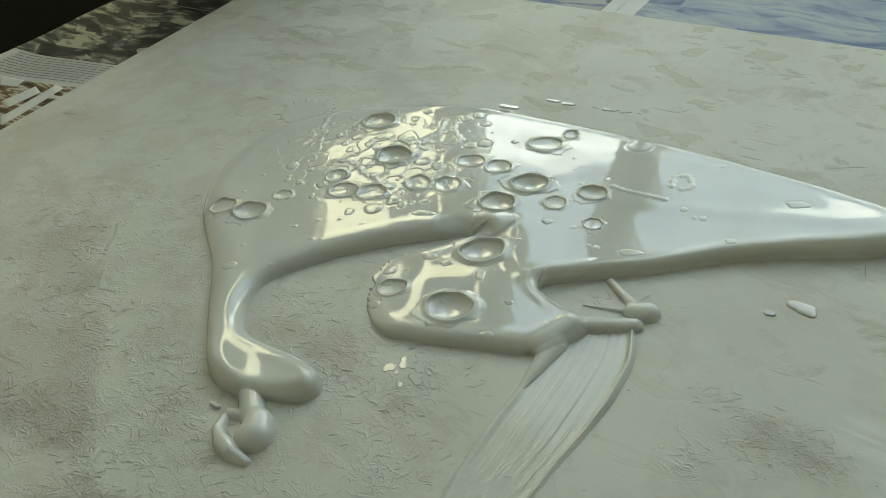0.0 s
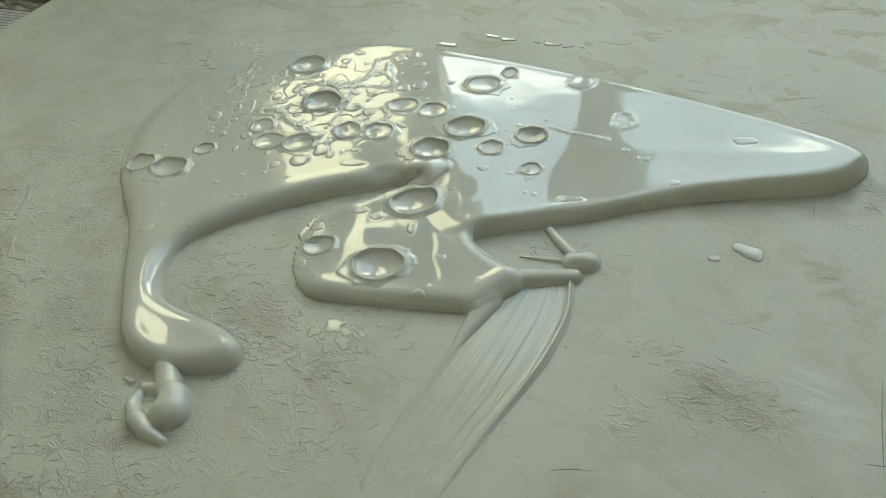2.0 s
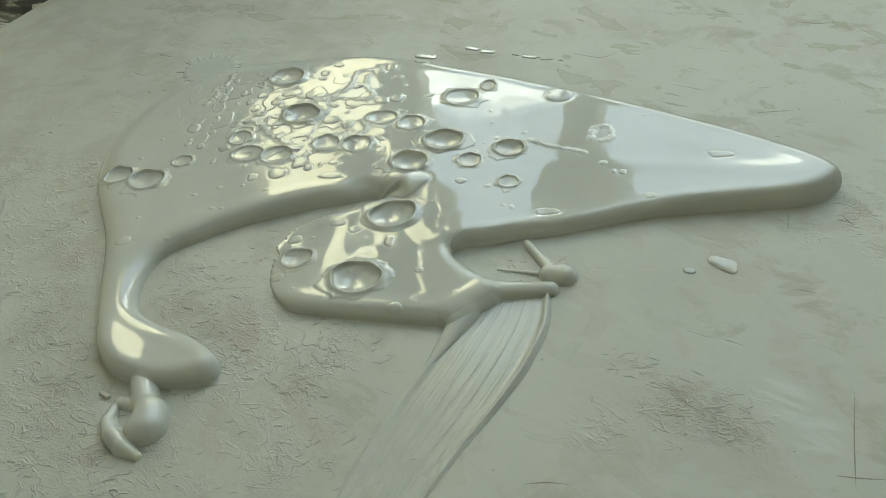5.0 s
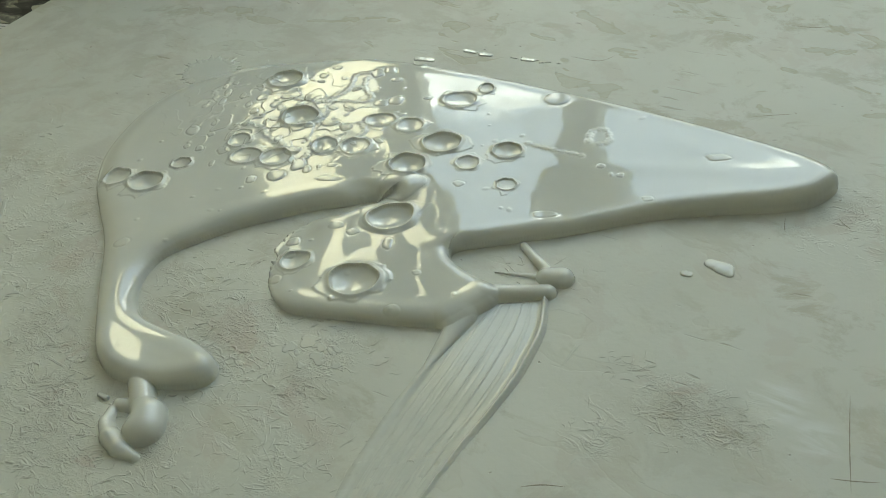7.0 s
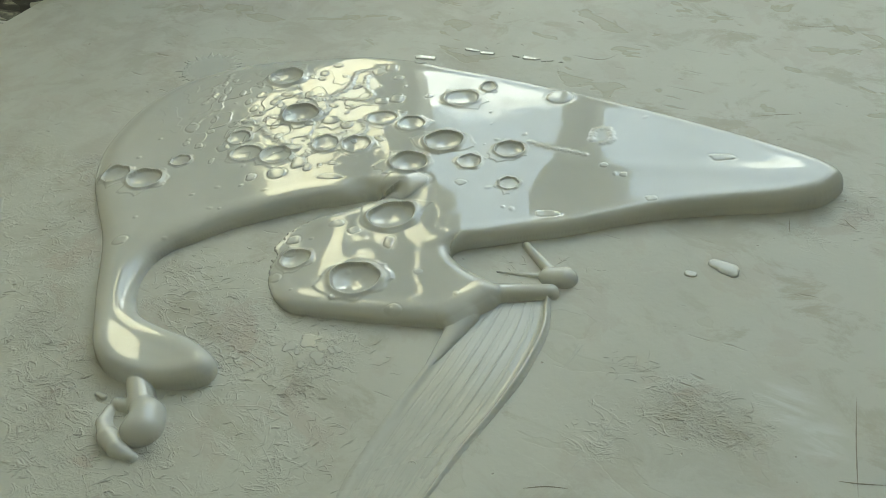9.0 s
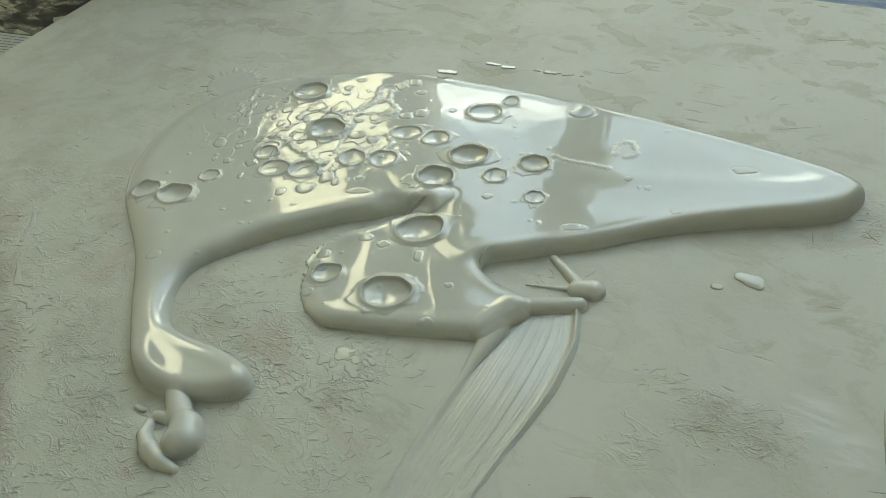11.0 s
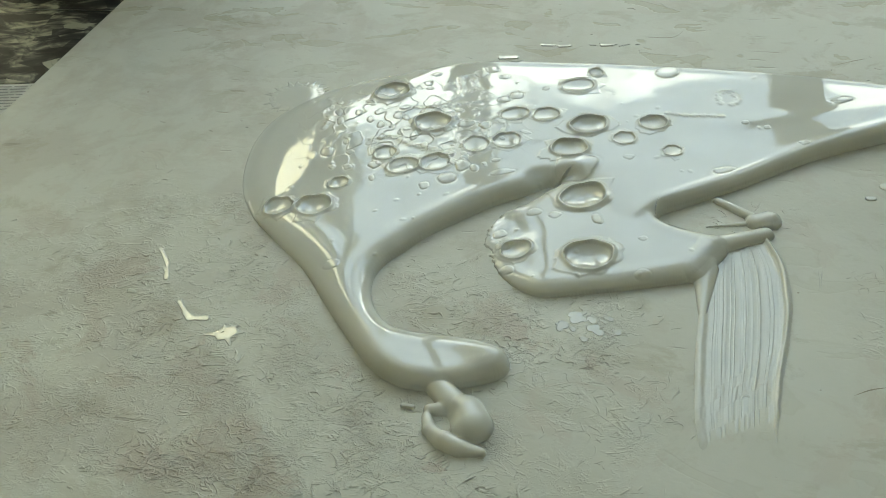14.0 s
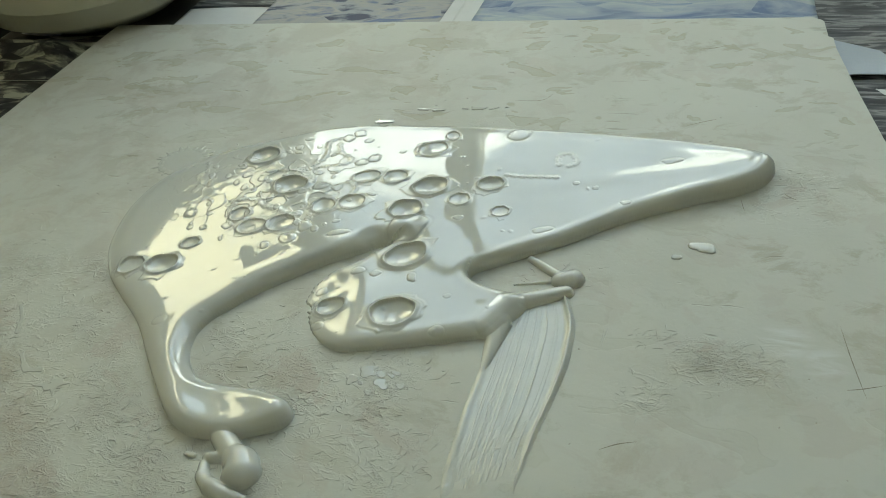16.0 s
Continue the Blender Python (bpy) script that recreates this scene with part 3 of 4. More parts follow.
# the curtain of paint below a crater at the inner edge
paint.drop(0.072, 0.2145, 0.0095, 0.0011, 1.2, 0.4, 3)
for k, (x, y, r) in enumerate(CRATERS):
    paint.crater(x, y, r, 0.00120 * r / 0.01, 0.0021 if r > 0.008 else 0.0016 if r > 0.006 else 0.0004, 1.12, 0.4, k, k + 1)
# shallow rings: x, y, radius, stretch
RINGS = ((0.0325, 0.2595, 0.0068, 1.4), (0.0505, 0.2604, 0.0071, 1.2), (0.0161, 0.2281, 0.0080, 1.0), (0.0325, 0.2332, 0.0079, 1.1), (-0.0200, 0.2053, 0.0075, 1.3), (-0.0033, 0.2096, 0.0079, 1.2),
         (-0.0330, 0.2161, 0.0070, 1.0), (0.0953, 0.2414, 0.0062, 1.1), (0.0652, 0.2922, 0.0088, 1.2), (0.0743, 0.3080, 0.0056, 0.8), (0.0238, 0.3214, 0.0040, 1.2), (-0.0517, 0.1884, 0.0052, 1.2))
for k, (x, y, r, stretch) in enumerate(RINGS):
    paint.crater(x, y, r, 0.00062, 0.0007, stretch, 0.4, 30 + k, tips=4)
# small drops on the skin: x, y, radius, stretch
SKIN_DROPS = ((-0.0219, 0.2997, 0.0022, 1.4), (-0.0249, 0.2889, 0.0027, 1.0), (0.0200, 0.2995, 0.0026, 1.3), (0.0467, 0.2879, 0.0018, 1.3), (0.0177, 0.2469, 0.0034, 1.1), (0.0102, 0.2627, 0.0020, 1.5), (0.0052, 0.3017, 0.0042, 0.9),
              (0.0109, 0.3078, 0.0040, 1.0), (0.0238, 0.2745, 0.0036, 1.1), (0.0306, 0.2795, 0.0044, 0.9), (0.0065, 0.2474, 0.0038, 1.3), (0.1156, 0.3113, 0.0057, 1.3), (0.2098, 0.2883, 0.0030, 1.9), (0.1879, 0.2471, 0.0021, 1.3),
              (0.1469, 0.2194, 0.0025, 2.3), (0.0988, 0.2246, 0.0023, 1.2), (0.1586, 0.2634, 0.0019, 1.0), (0.1699, 0.2599, 0.0018, 1.0))
SPLASHES = ((-0.0790, 0.2613, 0.0030, 0.5), (-0.0755, 0.2667, 0.0025, 0.8), (-0.0726, 0.2555, 0.0040, 0.5), (-0.0686, 0.2457, 0.0040, 0.5), (-0.0598, 0.2542, 0.0034, 0.5), (-0.0507, 0.2478, 0.0033, 0.6), (-0.0430, 0.2430, 0.0030, 0.8),
            (-0.0346, 0.2524, 0.0030, 1.1), (-0.0362, 0.2053, 0.0033, 1.0), (0.0063, 0.1964, 0.0045, 1.1), (-0.0045, 0.1890, 0.0030, 0.9), (0.0344, 0.2043, 0.0024, 2.7), (0.0236, 0.2109, 0.0015, 0.8), (0.0295, 0.2143, 0.0015, 1.8),
            (-0.0671, 0.2159, 0.0044, 0.9), (-0.0535, 0.2160, 0.0022, 1.0), (-0.0512, 0.2028, 0.0026, 0.9), (-0.0599, 0.2022, 0.0021, 0.9))
LOW_SPLASHES = ((0.0121, 0.2086, 0.0051, 0.8), (0.0189, 0.2065, 0.0030, 0.8), (0.0017, 0.2181, 0.0037, 1.3), (0.0430, 0.1530, 0.0029, 1.3), (0.0551, 0.1779, 0.0026, 1.5), (0.0656, 0.1767, 0.0025, 1.3), (0.0866, 0.1743, 0.0040, 0.6),
                (0.1093, 0.1618, 0.0018, 1.1), (0.1105, 0.1375, 0.0027, 1.3), (-0.0350, 0.1241, 0.0028, 1.6), (0.0400, 0.1620, 0.0030, 1.2), (0.0480, 0.1360, 0.0026, 1.3))
for k, (x, y, r, stretch) in enumerate(SKIN_DROPS + SPLASHES + LOW_SPLASHES):
    paint.drop(x, y, r, 0.11 * r + 0.00008, stretch, 0.4, k)
paint.bump(0.0545, 0.2045, 0.0058, -0.0024, 1.4, 0.5, 1.5)
# raised lines where splashes ran together
for path, width in ((((0.0003, 0.3013), (-0.0064, 0.2962), (-0.0030, 0.2846), (-0.0036, 0.2746), (-0.0112, 0.2642), (-0.0275, 0.2621)), 0.0014),
                    (((0.0015, 0.2949), (0.0066, 0.2848), (0.0155, 0.2778), (0.0128, 0.2717), (-0.0002, 0.2682), (-0.0154, 0.2589)), 0.0014),
                    (((-0.0445, 0.2283), (-0.0326, 0.2310), (-0.0200, 0.2246), (-0.0098, 0.2221), (-0.0028, 0.2181)), 0.0016),
                    (((0.0224, 0.2534), (0.0297, 0.2474), (0.0277, 0.2392), (0.0239, 0.2338)), 0.0014),
                    (((0.1168, 0.2681), (0.1266, 0.2671), (0.1371, 0.2679), (0.1470, 0.2681)), 0.0013),
                    (((0.1459, 0.2803), (0.1447, 0.2891), (0.1506, 0.2924), (0.1557, 0.2841), (0.1513, 0.2797)), 0.0014),
                    (((-0.0850, 0.2740), (-0.0800, 0.2640), (-0.0830, 0.2560), (-0.0760, 0.2480), (-0.0770, 0.2380)), 0.0015)):
    paint.ridge(path, width, 0.00042)
# finer splashes and wrinkles
rng = np.random.RandomState(11)
for k in range(34):
    paint.drop(rng.normal(-0.016, 0.026), rng.normal(0.243, 0.026), rng.uniform(0.0010, 0.0024), rng.uniform(0.00015, 0.0004), rng.uniform(1.0, 2.2), rng.uniform(0, 3), 90 + k)
for _ in range(60):
    paint.bump(rng.uniform(-0.1, 0.2), rng.uniform(0.13, 0.32), rng.uniform(0.0006, 0.0013), rng.uniform(0.00012, 0.0003), rng.uniform(1, 1.6), rng.uniform(0, 3), 1.5)
wet = np.exp(-(((paint.x + 0.030) / 0.060) ** 2 + ((paint.y - 0.245) / 0.04) ** 2) ** 2)
sheet = waves(paint.x, paint.y, 0.020, 23) + 0.35 * waves(paint.x, paint.y, 0.008, 24)
lift = np.clip((sheet - 0.05) / 0.16, 0, 1)
paint.z += np.where(paint.z > 0.0015, wet * (0.00030 * lift * lift * (3 - 2 * lift) + 0.00012 * np.exp(-((sheet - 0.24) / 0.09) ** 2)), 0)
paint.z += np.where(paint.z > 0.0015, wet * (0.00007 * waves(paint.x, paint.y, 0.012, 8) + 0.000018 * waves(paint.x, paint.y, 0.005, 9)) + 0.000012 * waves(paint.x, paint.y, 0.014, 10), 0)

puddle = tagged(new("paint_puddle"), "thick glossy white paint poured on the board, dotted with drop craters", "paint")
paint.region[(paint.region == 0) & (paint.y < 0.0592) & (paint.x > 0.02)] = 51
paint.region[(paint.region == 0) & (paint.y < 0.135) & (paint.x < 0.064)] = 52
paint.region[(paint.region == 0) & (lobe > 0) & (head < 0.004)] = 53
for name, number in (("pool", 0), ("curl", 51), ("arm", 52), ("lower_lobe", 53)):
    paint.build(name, number, PAINT, puddle)
for k in range(len(CRATERS)):
    paint.build("drop_crater", k + 1, PAINT, puddle)


def splat(name, label, outlines, beads, x0, x1, y0, y1, step=0.0005):
    f = Field(x0, x1, y0, y1, step)
    for b in beads:
        f.bead(*b)
    return tagged(f.build(name, 0, PAINT), label, "paint")


splat("paint_drip", "dark little drop of paint with two thin tails", (), ((0.144, 0.202, 0.0022, 0.160, 0.1905, 0.003, 0.003, 0.001), (0.139, 0.181, 0.0006, 0.160, 0.186, 0.0018, 0.0016, 0.001),
      (0.162, 0.1865, 0.005, 0.168, 0.188, 0.0062, 0.0052, 0.001)), 0.132, 0.18, 0.172, 0.212)

# brush stroke
def brush_stroke():
    """A dragged film with bristle streaks, raised along both edges and thinning out."""
    left = spline([(0.1405, 0.160), (0.1362, 0.1408), (0.1352, 0.1143), (0.1340, 0.0948), (0.1341, 0.0744), (0.1347, 0.0583), (0.138, 0.040)], 40, False)
    right = spline([(0.1672, 0.176), (0.1740, 0.1573), (0.1752, 0.1420), (0.1753, 0.1316), (0.1733, 0.1123), (0.1690, 0.0880), (0.165, 0.042)], 40, False)
    across, n = 240, len(left)
    u = np.linspace(0, 1, across)
    rng = np.random.RandomState(4)
    hair = 0.12 * np.interp(u, np.linspace(0, 1, 130), rng.uniform(0, 1, 130))
    for _ in range(44):
        hair = hair + rng.uniform(0.1, 0.7) * np.exp(-((u - rng.uniform(0.12, 0.93)) / rng.uniform(0.003, 0.006)) ** 2)
    for _ in range(15):
        hair = hair + rng.uniform(0.6, 1.3) * np.exp(-((u - rng.uniform(0.15, 0.9)) / rng.uniform(0.006, 0.011)) ** 2)
    ridge = 0.0009 * np.exp(-((u - 0.05) / 0.045) ** 2) + 0.0019 * np.exp(-((u - 0.942) / 0.036) ** 2)
    grid = np.zeros((n, across, 3))
    for k in range(n):
        v = k / (n - 1)
        fade = max(0.0, min(1.0, (1 - v) / 0.45))
        gap = np.interp(u + 0.004 * math.sin(k * 0.2), np.linspace(0, 1, 40), np.random.RandomState(50 + k // 14).uniform(0, 1, 40))
        z = (0.0003 + 0.00013 * hair + ridge) * (0.3 + 0.7 * fade) - 0.0005 * (1 - fade) * gap
        z[0] = z[-1] = -0.0006
        z -= 0.002 * max(0.0, v - 0.9) / 0.1
        wob = (0.00022 * math.sin(k * 0.9) * math.sin(k * 0.23) + 0.0003 * math.sin(k * 0.11)) * np.clip((u - 0.9) / 0.1, 0, 1) * v
        grid[k, :, :2] = left[k] * (1 - u)[:, None] + right[k] * u[:, None]
        grid[k, :, 0] += wob
        grid[k, :, 2] = z
    stroke = tagged(new("paint_brush_stroke"), "streaky white brush stroke dragged from the paint puddle", "paint")
    for name, a0, a1 in (("edge_ridge", 0, 22), ("streaked_film", 22, 216), ("edge_ridge", 216, across - 1)):
        w = a1 - a0 + 1
        me = bpy.data.meshes.new(name)
        me.from_pydata(grid[:, a0:a1 + 1].reshape(-1, 3).tolist(), [], [(k * w + a, (k + 1) * w + a, (k + 1) * w + a + 1, k * w + a + 1) for k in range(n - 1) for a in range(w - 1)])
        link_mesh(name, me, PAINT if a0 == 216 else BRUSHED, stroke)


brush_stroke()

# ---- tub ----
tub = tagged(new("paint_tub"), "white plastic paint tub standing on the magazines", "tub")
tub.location = (-0.348, 0.557, -0.0058)
link("body", lathe([(0.066, 0.0), (0.070, 0.001), (0.077, 0.0062), (0.094, 0.014), (0.104, 0.026), (0.108, 0.04), (0.117, 0.165), (0.1175, 0.18), (0.1155, 0.18), (0.106, 0.02), (0.02, 0.018)]), TUB, tub)
link("rim", lathe([(0.1175, 0.168), (0.123, 0.169), (0.1245, 0.176), (0.123, 0.186), (0.118, 0.187), (0.1165, 0.178)]), TUB, tub)

# ---- spilled drops ----
def drops(name, label, beads, step=0.0004, group="", flat=4, cap=0.0):
    xs, ys = [b[0] for b in beads] + [b[3] for b in beads], [b[1] for b in beads] + [b[4] for b in beads]
    f = Field(min(xs) - 0.01, max(xs) + 0.01, min(ys) - 0.01, max(ys) + 0.01, step)
    for b in beads:
        f.bead(*b, 0.0006, flat)
    if cap:
        f.z = np.where(f.z > 0.6 * cap, cap * (0.6 + 0.4 * np.tanh((f.z / cap - 0.6) / 0.4)), f.z) + np.where(f.z > 0.4 * cap, 0.02 * cap * waves(f.x, f.y, 0.006, 17), 0)
    return tagged(f.build(name, 0, PAINT), label, "paint", group)


rng = np.random.RandomState(19)
DAB = "small wet dab of white paint on the board"
for x0, y0, x1, y1, r in ((0.011, 0.338, 0.021, 0.339, 0.0032), (0.036, 0.3565, 0.042, 0.3565, 0.0027), (0.047, 0.3555, 0.053, 0.3565, 0.0027), (0.066, 0.3585, 0.070, 0.358, 0.0011),
                          (0.074, 0.3585, 0.080, 0.359, 0.0026), (0.085, 0.358, 0.091, 0.361, 0.0011), (0.096, 0.361, 0.097, 0.361, 0.001)):
    beads = [(x0, y0, 0.7 * r, x1, y1, r * 0.6, r * 0.3)]
    for _ in range(5):
        k = rng.uniform(0, 1)
        x, y = x0 + (x1 - x0) * k, y0 + (y1 - y0) * k
        beads.append((x, y, 0.5 * r, x + rng.uniform(-1.6, 1.6) * r, y + rng.uniform(-0.9, 0.9) * r, 0.25 * r, r * 0.26))
    drops("paint_dab", DAB, beads, group="dabs behind the puddle", flat=5, cap=0.0007)
drops("paint_dab", "wet blob of white paint on the bare board", ((0.2255, 0.2225, 0.0032, 0.232, 0.2215, 0.004, 0.0012), (0.229, 0.2195, 0.002, 0.234, 0.2190, 0.0025, 0.0009)), flat=2.5)
drops("paint_dab", "tiny wet blob of white paint on the bare board", ((0.2165, 0.2120, 0.002, 0.2185, 0.2122, 0.0018, 0.0007),))
drops("paint_crumb", "small dried crumb of paint beside the curl", ((0.0185, 0.0515, 0.0012, 0.0225, 0.0512, 0.0014, 0.0014),))

rng = np.random.RandomState(21)


SMEAR = "thin glossy smear of wet paint on the crackled board"
for path, r in ((((-0.1302, 0.1309), (-0.1225, 0.1215), (-0.1205, 0.1165), (-0.1183, 0.1116)), 0.0017), (((-0.1040, 0.0965), (-0.0979, 0.0901), (-0.0940, 0.0868), (-0.0860, 0.0880)), 0.0017),
                (((-0.1330, 0.1010), (-0.1300, 0.1000)), 0.0012), (((-0.1090, 0.0612), (-0.1060, 0.0608)), 0.0014)):
    beads = []
    for a, b in zip(path, path[1:]):
        beads.append((*a, r * rng.uniform(0.6, 1.2), *b, r * rng.uniform(0.6, 1.2), 0.0004))
        beads.append((*a, r * 0.9, a[0] + rng.uniform(-0.004, 0.004), a[1] + rng.uniform(-0.003, 0.003), r * 0.3, 0.0004))
    drops("paint_smear", SMEAR, beads, flat=6, cap=0.0003)
star = [(-0.0740, 0.0790, 0.0036, -0.0710, 0.0812, 0.0034, 0.0004)]
for a, long in ((0.3, 0.0070), (1.2, 0.0065), (2.1, 0.0055), (3.4, 0.0090), (4.3, 0.0050), (5.2, 0.0075)):
    star.append((-0.0725, 0.0800, 0.0026, -0.0725 + 1.2 * long * math.cos(a), 0.0800 + long * math.sin(a), 0.0006, 0.0004))
drops("paint_smear", "star-shaped splash of wet paint on the crackled board", star, flat=6, cap=0.0003)

# a splash beside the thin edge of the puddle, with rays all round
rays = []
for k in range(26):
    a = k * 0.242 + rng.uniform(-0.1, 0.1)
    long, r = rng.uniform(1.05, 1.55), rng.uniform(0.0005, 0.0011)
    cx, cy = -0.1095 + 0.0150 * math.cos(a), 0.2805 + 0.0140 * math.sin(a)
    rays.append((cx, cy, r * 1.8, -0.1095 + 0.0150 * long * math.cos(a), 0.2805 + 0.0140 * long * math.sin(a), r * 0.6, 0.0006))
    rays.append((-0.1095 + 0.006 * math.cos(a), 0.2805 + 0.006 * math.sin(a), 0.0075, cx, cy, 0.0030, 0.0006))
drops("paint_splash", "thin wet splash of white paint with rays, beside the puddle", rays, flat=6, cap=0.0006)

film = []
for _ in range(20):
    a, q = rng.uniform(0, 6.28), rng.uniform(0, 1) ** 0.5
    x, y, r = 0.087 + 0.017 * math.cos(a) * q, 0.106 + 0.0085 * math.sin(a) * q, rng.uniform(0.0012, 0.0036) * (1.2 - 0.75 * q)
    film.append((x, y, r, x + rng.uniform(-0.003, 0.003), y + 0.001, r * 0.7, 0.0003))
drops("paint_film", "thin glossy film of wet paint below the puddle", film, cap=0.00013)

# ---- scratches and flakes in the primer ----
SCAR = plain("scratched_primer", (0.25, 0.225, 0.18), 0.7, 90)
FLAKE = plain("primer_flake", (0.44, 0.445, 0.40), 0.6, 90)


def scratch(path, width, material):
    """A thin torn ridge that tapers to both ends."""
    line = spline(path, 12, False)
    bm, rows = bmesh.new(), []
    for k, p in enumerate(line):
        q = line[min(k + 1, len(line) - 1)] - line[max(k - 1, 0)]
        side = np.array([-q[1], q[0]]) / (np.hypot(*q) + 1e-9)
        w = 0.62 * width * (0.15 + math.sin(math.pi * k / (len(line) - 1)) * random.uniform(0.5, 1.0))
        rows.append([bm.verts.new((*(p + side * w * a), z)) for a, z in ((-1, -0.0001), (-0.3, 0.6 * w), (0.4, 0.35 * w), (1, -0.0001))])
    for a, b in zip(rows, rows[1:]):
        for i in range(3):
            bm.faces.new((a[i], b[i], b[i + 1], a[i + 1]))
    link("scratch", bm, material, BOARD_OB)


for path, width, material in (
    (((0.2918, 0.1709), (0.2950, 0.1498), (0.2992, 0.1272)), 0.00050, SCAR),
    (((0.2918, 0.1309), (0.2988, 0.1329), (0.3075, 0.1361)), 0.00060, SCAR),
    (((0.1949, 0.0832), (0.2018, 0.0873), (0.2095, 0.0898)), 0.00060, SCAR),
    (((0.1881, 0.1428), (0.1891, 0.1515), (0.1900, 0.1566)), 0.00060, FLAKE),
    (((0.1870, 0.1407), (0.1880, 0.1493), (0.1879, 0.1557)), 0.00050, FLAKE),
    (((0.2115, 0.1098), (0.2126, 0.1186), (0.2140, 0.1303)), 0.00060, FLAKE),
    (((0.1137, 0.0782), (0.1181, 0.0796), (0.1246, 0.0789)), 0.00060, FLAKE),
    (((0.0162, 0.1155), (0.0288, 0.1228), (0.0409, 0.1286)), 0.00045, FLAKE),
    (((0.0478, 0.0163), (0.0507, 0.0209), (0.0532, 0.0247)), 0.00100, FLAKE),
    (((0.2125, 0.4490), (0.2255, 0.4502), (0.2360, 0.4551)), 0.00060, SCAR),
    (((0.0997, 0.3713), (0.1176, 0.3717), (0.1248, 0.3812)), 0.00050, SCAR),
    (((0.2142, 0.3428), (0.2247, 0.3484), (0.2327, 0.3519)), 0.00060, SCAR),
    (((0.2702, 0.2735), (0.2732, 0.2704), (0.2767, 0.2679)), 0.00060, SCAR),
    (((0.2480, 0.2660), (0.2490, 0.2599), (0.2502, 0.2552)), 0.00050, SCAR),
    (((0.0950, 0.0605), (0.1028, 0.0555), (0.1122, 0.0488)), 0.00060, FLAKE),
    (((0.0991, 0.0623), (0.1043, 0.0589), (0.1123, 0.0515)), 0.00050, FLAKE),
    (((0.2076, 0.0972), (0.2081, 0.1015), (0.2091, 0.1027)), 0.00050, FLAKE),
    (((-0.0305, 0.0502), (-0.0214, 0.0648), (-0.0117, 0.0726)), 0.00050, FLAKE),
    (((0.2133, 0.1078), (0.2167, 0.1135), (0.2165, 0.1170)), 0.00050, FLAKE),
):
    scratch(path, width, material)

def crackled_primer():
    """Torn, curling ridges of the crackled primer."""
    r = np.random.RandomState(31)
    # x, y, spread along x and y, how many, main direction
    patches = ((-0.01, -0.005, 0.05, 0.035, 620, 0.3), (0.06, 0.0, 0.04, 0.025, 240, 0.6), (-0.10, 0.05, 0.05, 0.05, 480, 0.1), (-0.16, 0.12, 0.05, 0.05, 190, 0.2), (0.073, 0.104, 0.022, 0.014, 230, 0.5), (0.045, 0.088, 0.03, 0.018, 150, 0.5),
               (0.014, 0.125, 0.012, 0.015, 46, 0.4), (0.10, 0.055, 0.014, 0.02, 90, 1.0), (0.211, 0.119, 0.010, 0.005, 16, 0.5), (0.234, 0.138, 0.011, 0.007, 18, 0.5), (0.254, 0.141, 0.009, 0.007, 14, 0.5), (0.212, 0.150, 0.006, 0.004, 30, 0.5),
               (0.277, 0.272, 0.012, 0.012, 30, 0.6), (0.09, 0.07, 0.03, 0.03, 70, 0.5), (0.16, 0.19, 0.01, 0.01, 26, 0.5), (0.12, 0.38, 0.12, 0.04, 26, 0.2), (-0.1, 0.36, 0.08, 0.05, 30, 0.2), (0.24, 0.33, 0.04, 0.04, 12, 0.4))
    verts, faces = [], []
    for cx, cy, sx, sy, count, main in patches:
        for _ in range(count):
            x, y = r.normal(cx, sx), r.normal(cy, sy)
            if sx > 0.02 and float(waves(np.array([x]), np.array([y]), 0.045, 41)[0]) < r.uniform(-0.2, 0.35):
                continue
            a, bend = main + r.normal(0, 0.45) + (math.pi / 2 if r.rand() < 0.14 else 0), r.normal(0, 0.1)
            steps, w = r.randint(3, 9), r.uniform(0.00026, 0.00075) * (1.0 if sx > 0.02 else 0.6)
            tall = w * r.uniform(0.6, 1.0)
            for k in range(steps + 1):
                t = math.sin(math.pi * (k + 0.3) / (steps + 0.6))
                nx, ny = -math.sin(a), math.cos(a)
                u = (0.4 + 0.6 * t) * r.uniform(0.6, 1.25)
                for side, z in ((-1, -0.0001), (-0.25, tall), (0.35, 0.8 * tall), (1, -0.0001)):
                    verts.append((x + nx * side * w * u, y + ny * side * w * u, z * (t if z > 0 else 1)))
                if k:
                    b = len(verts) - 8
                    faces.extend((b + i, b + 4 + i, b + 5 + i, b + 1 + i) for i in range(3))
                x, y, a = x + math.cos(a) * 0.0009, y + math.sin(a) * 0.0009, a + bend + r.normal(0, 0.38)
    me = bpy.data.meshes.new("crackled_primer")
    me.from_pydata(verts, [], faces)
    me.flip_normals()
    ob = link_mesh("crackled_primer", me, BOARD, BOARD_OB)
    tagged(ob, kind="stuff")


crackled_primer()

# ---- magazines ----
INK_DARK = printed("dark_photo", ((0.36, (0.008, 0.008, 0.009)), (0.48, (0.03, 0.03, 0.03)), (0.55, (0.13, 0.13, 0.11)), (0.62, (0.32, 0.32, 0.25))), 30)
INK_BROWN = printed("brown_photo", ((0.35, (0.03, 0.02, 0.012)), (0.5, (0.16, 0.10, 0.05)), (0.56, (0.45, 0.42, 0.34)), (0.66, (0.10, 0.07, 0.03))), 26, turn=0.9, stretch=(1, 4, 1))
INK_PALE = printed("pale_photo", ((0.36, (0.05, 0.06, 0.10)), (0.44, (0.26, 0.27, 0.29)), (0.58, (0.31, 0.30, 0.28)), (0.68, (0.12, 0.15, 0.24))), 16, stretch=(1, 2.5, 1))
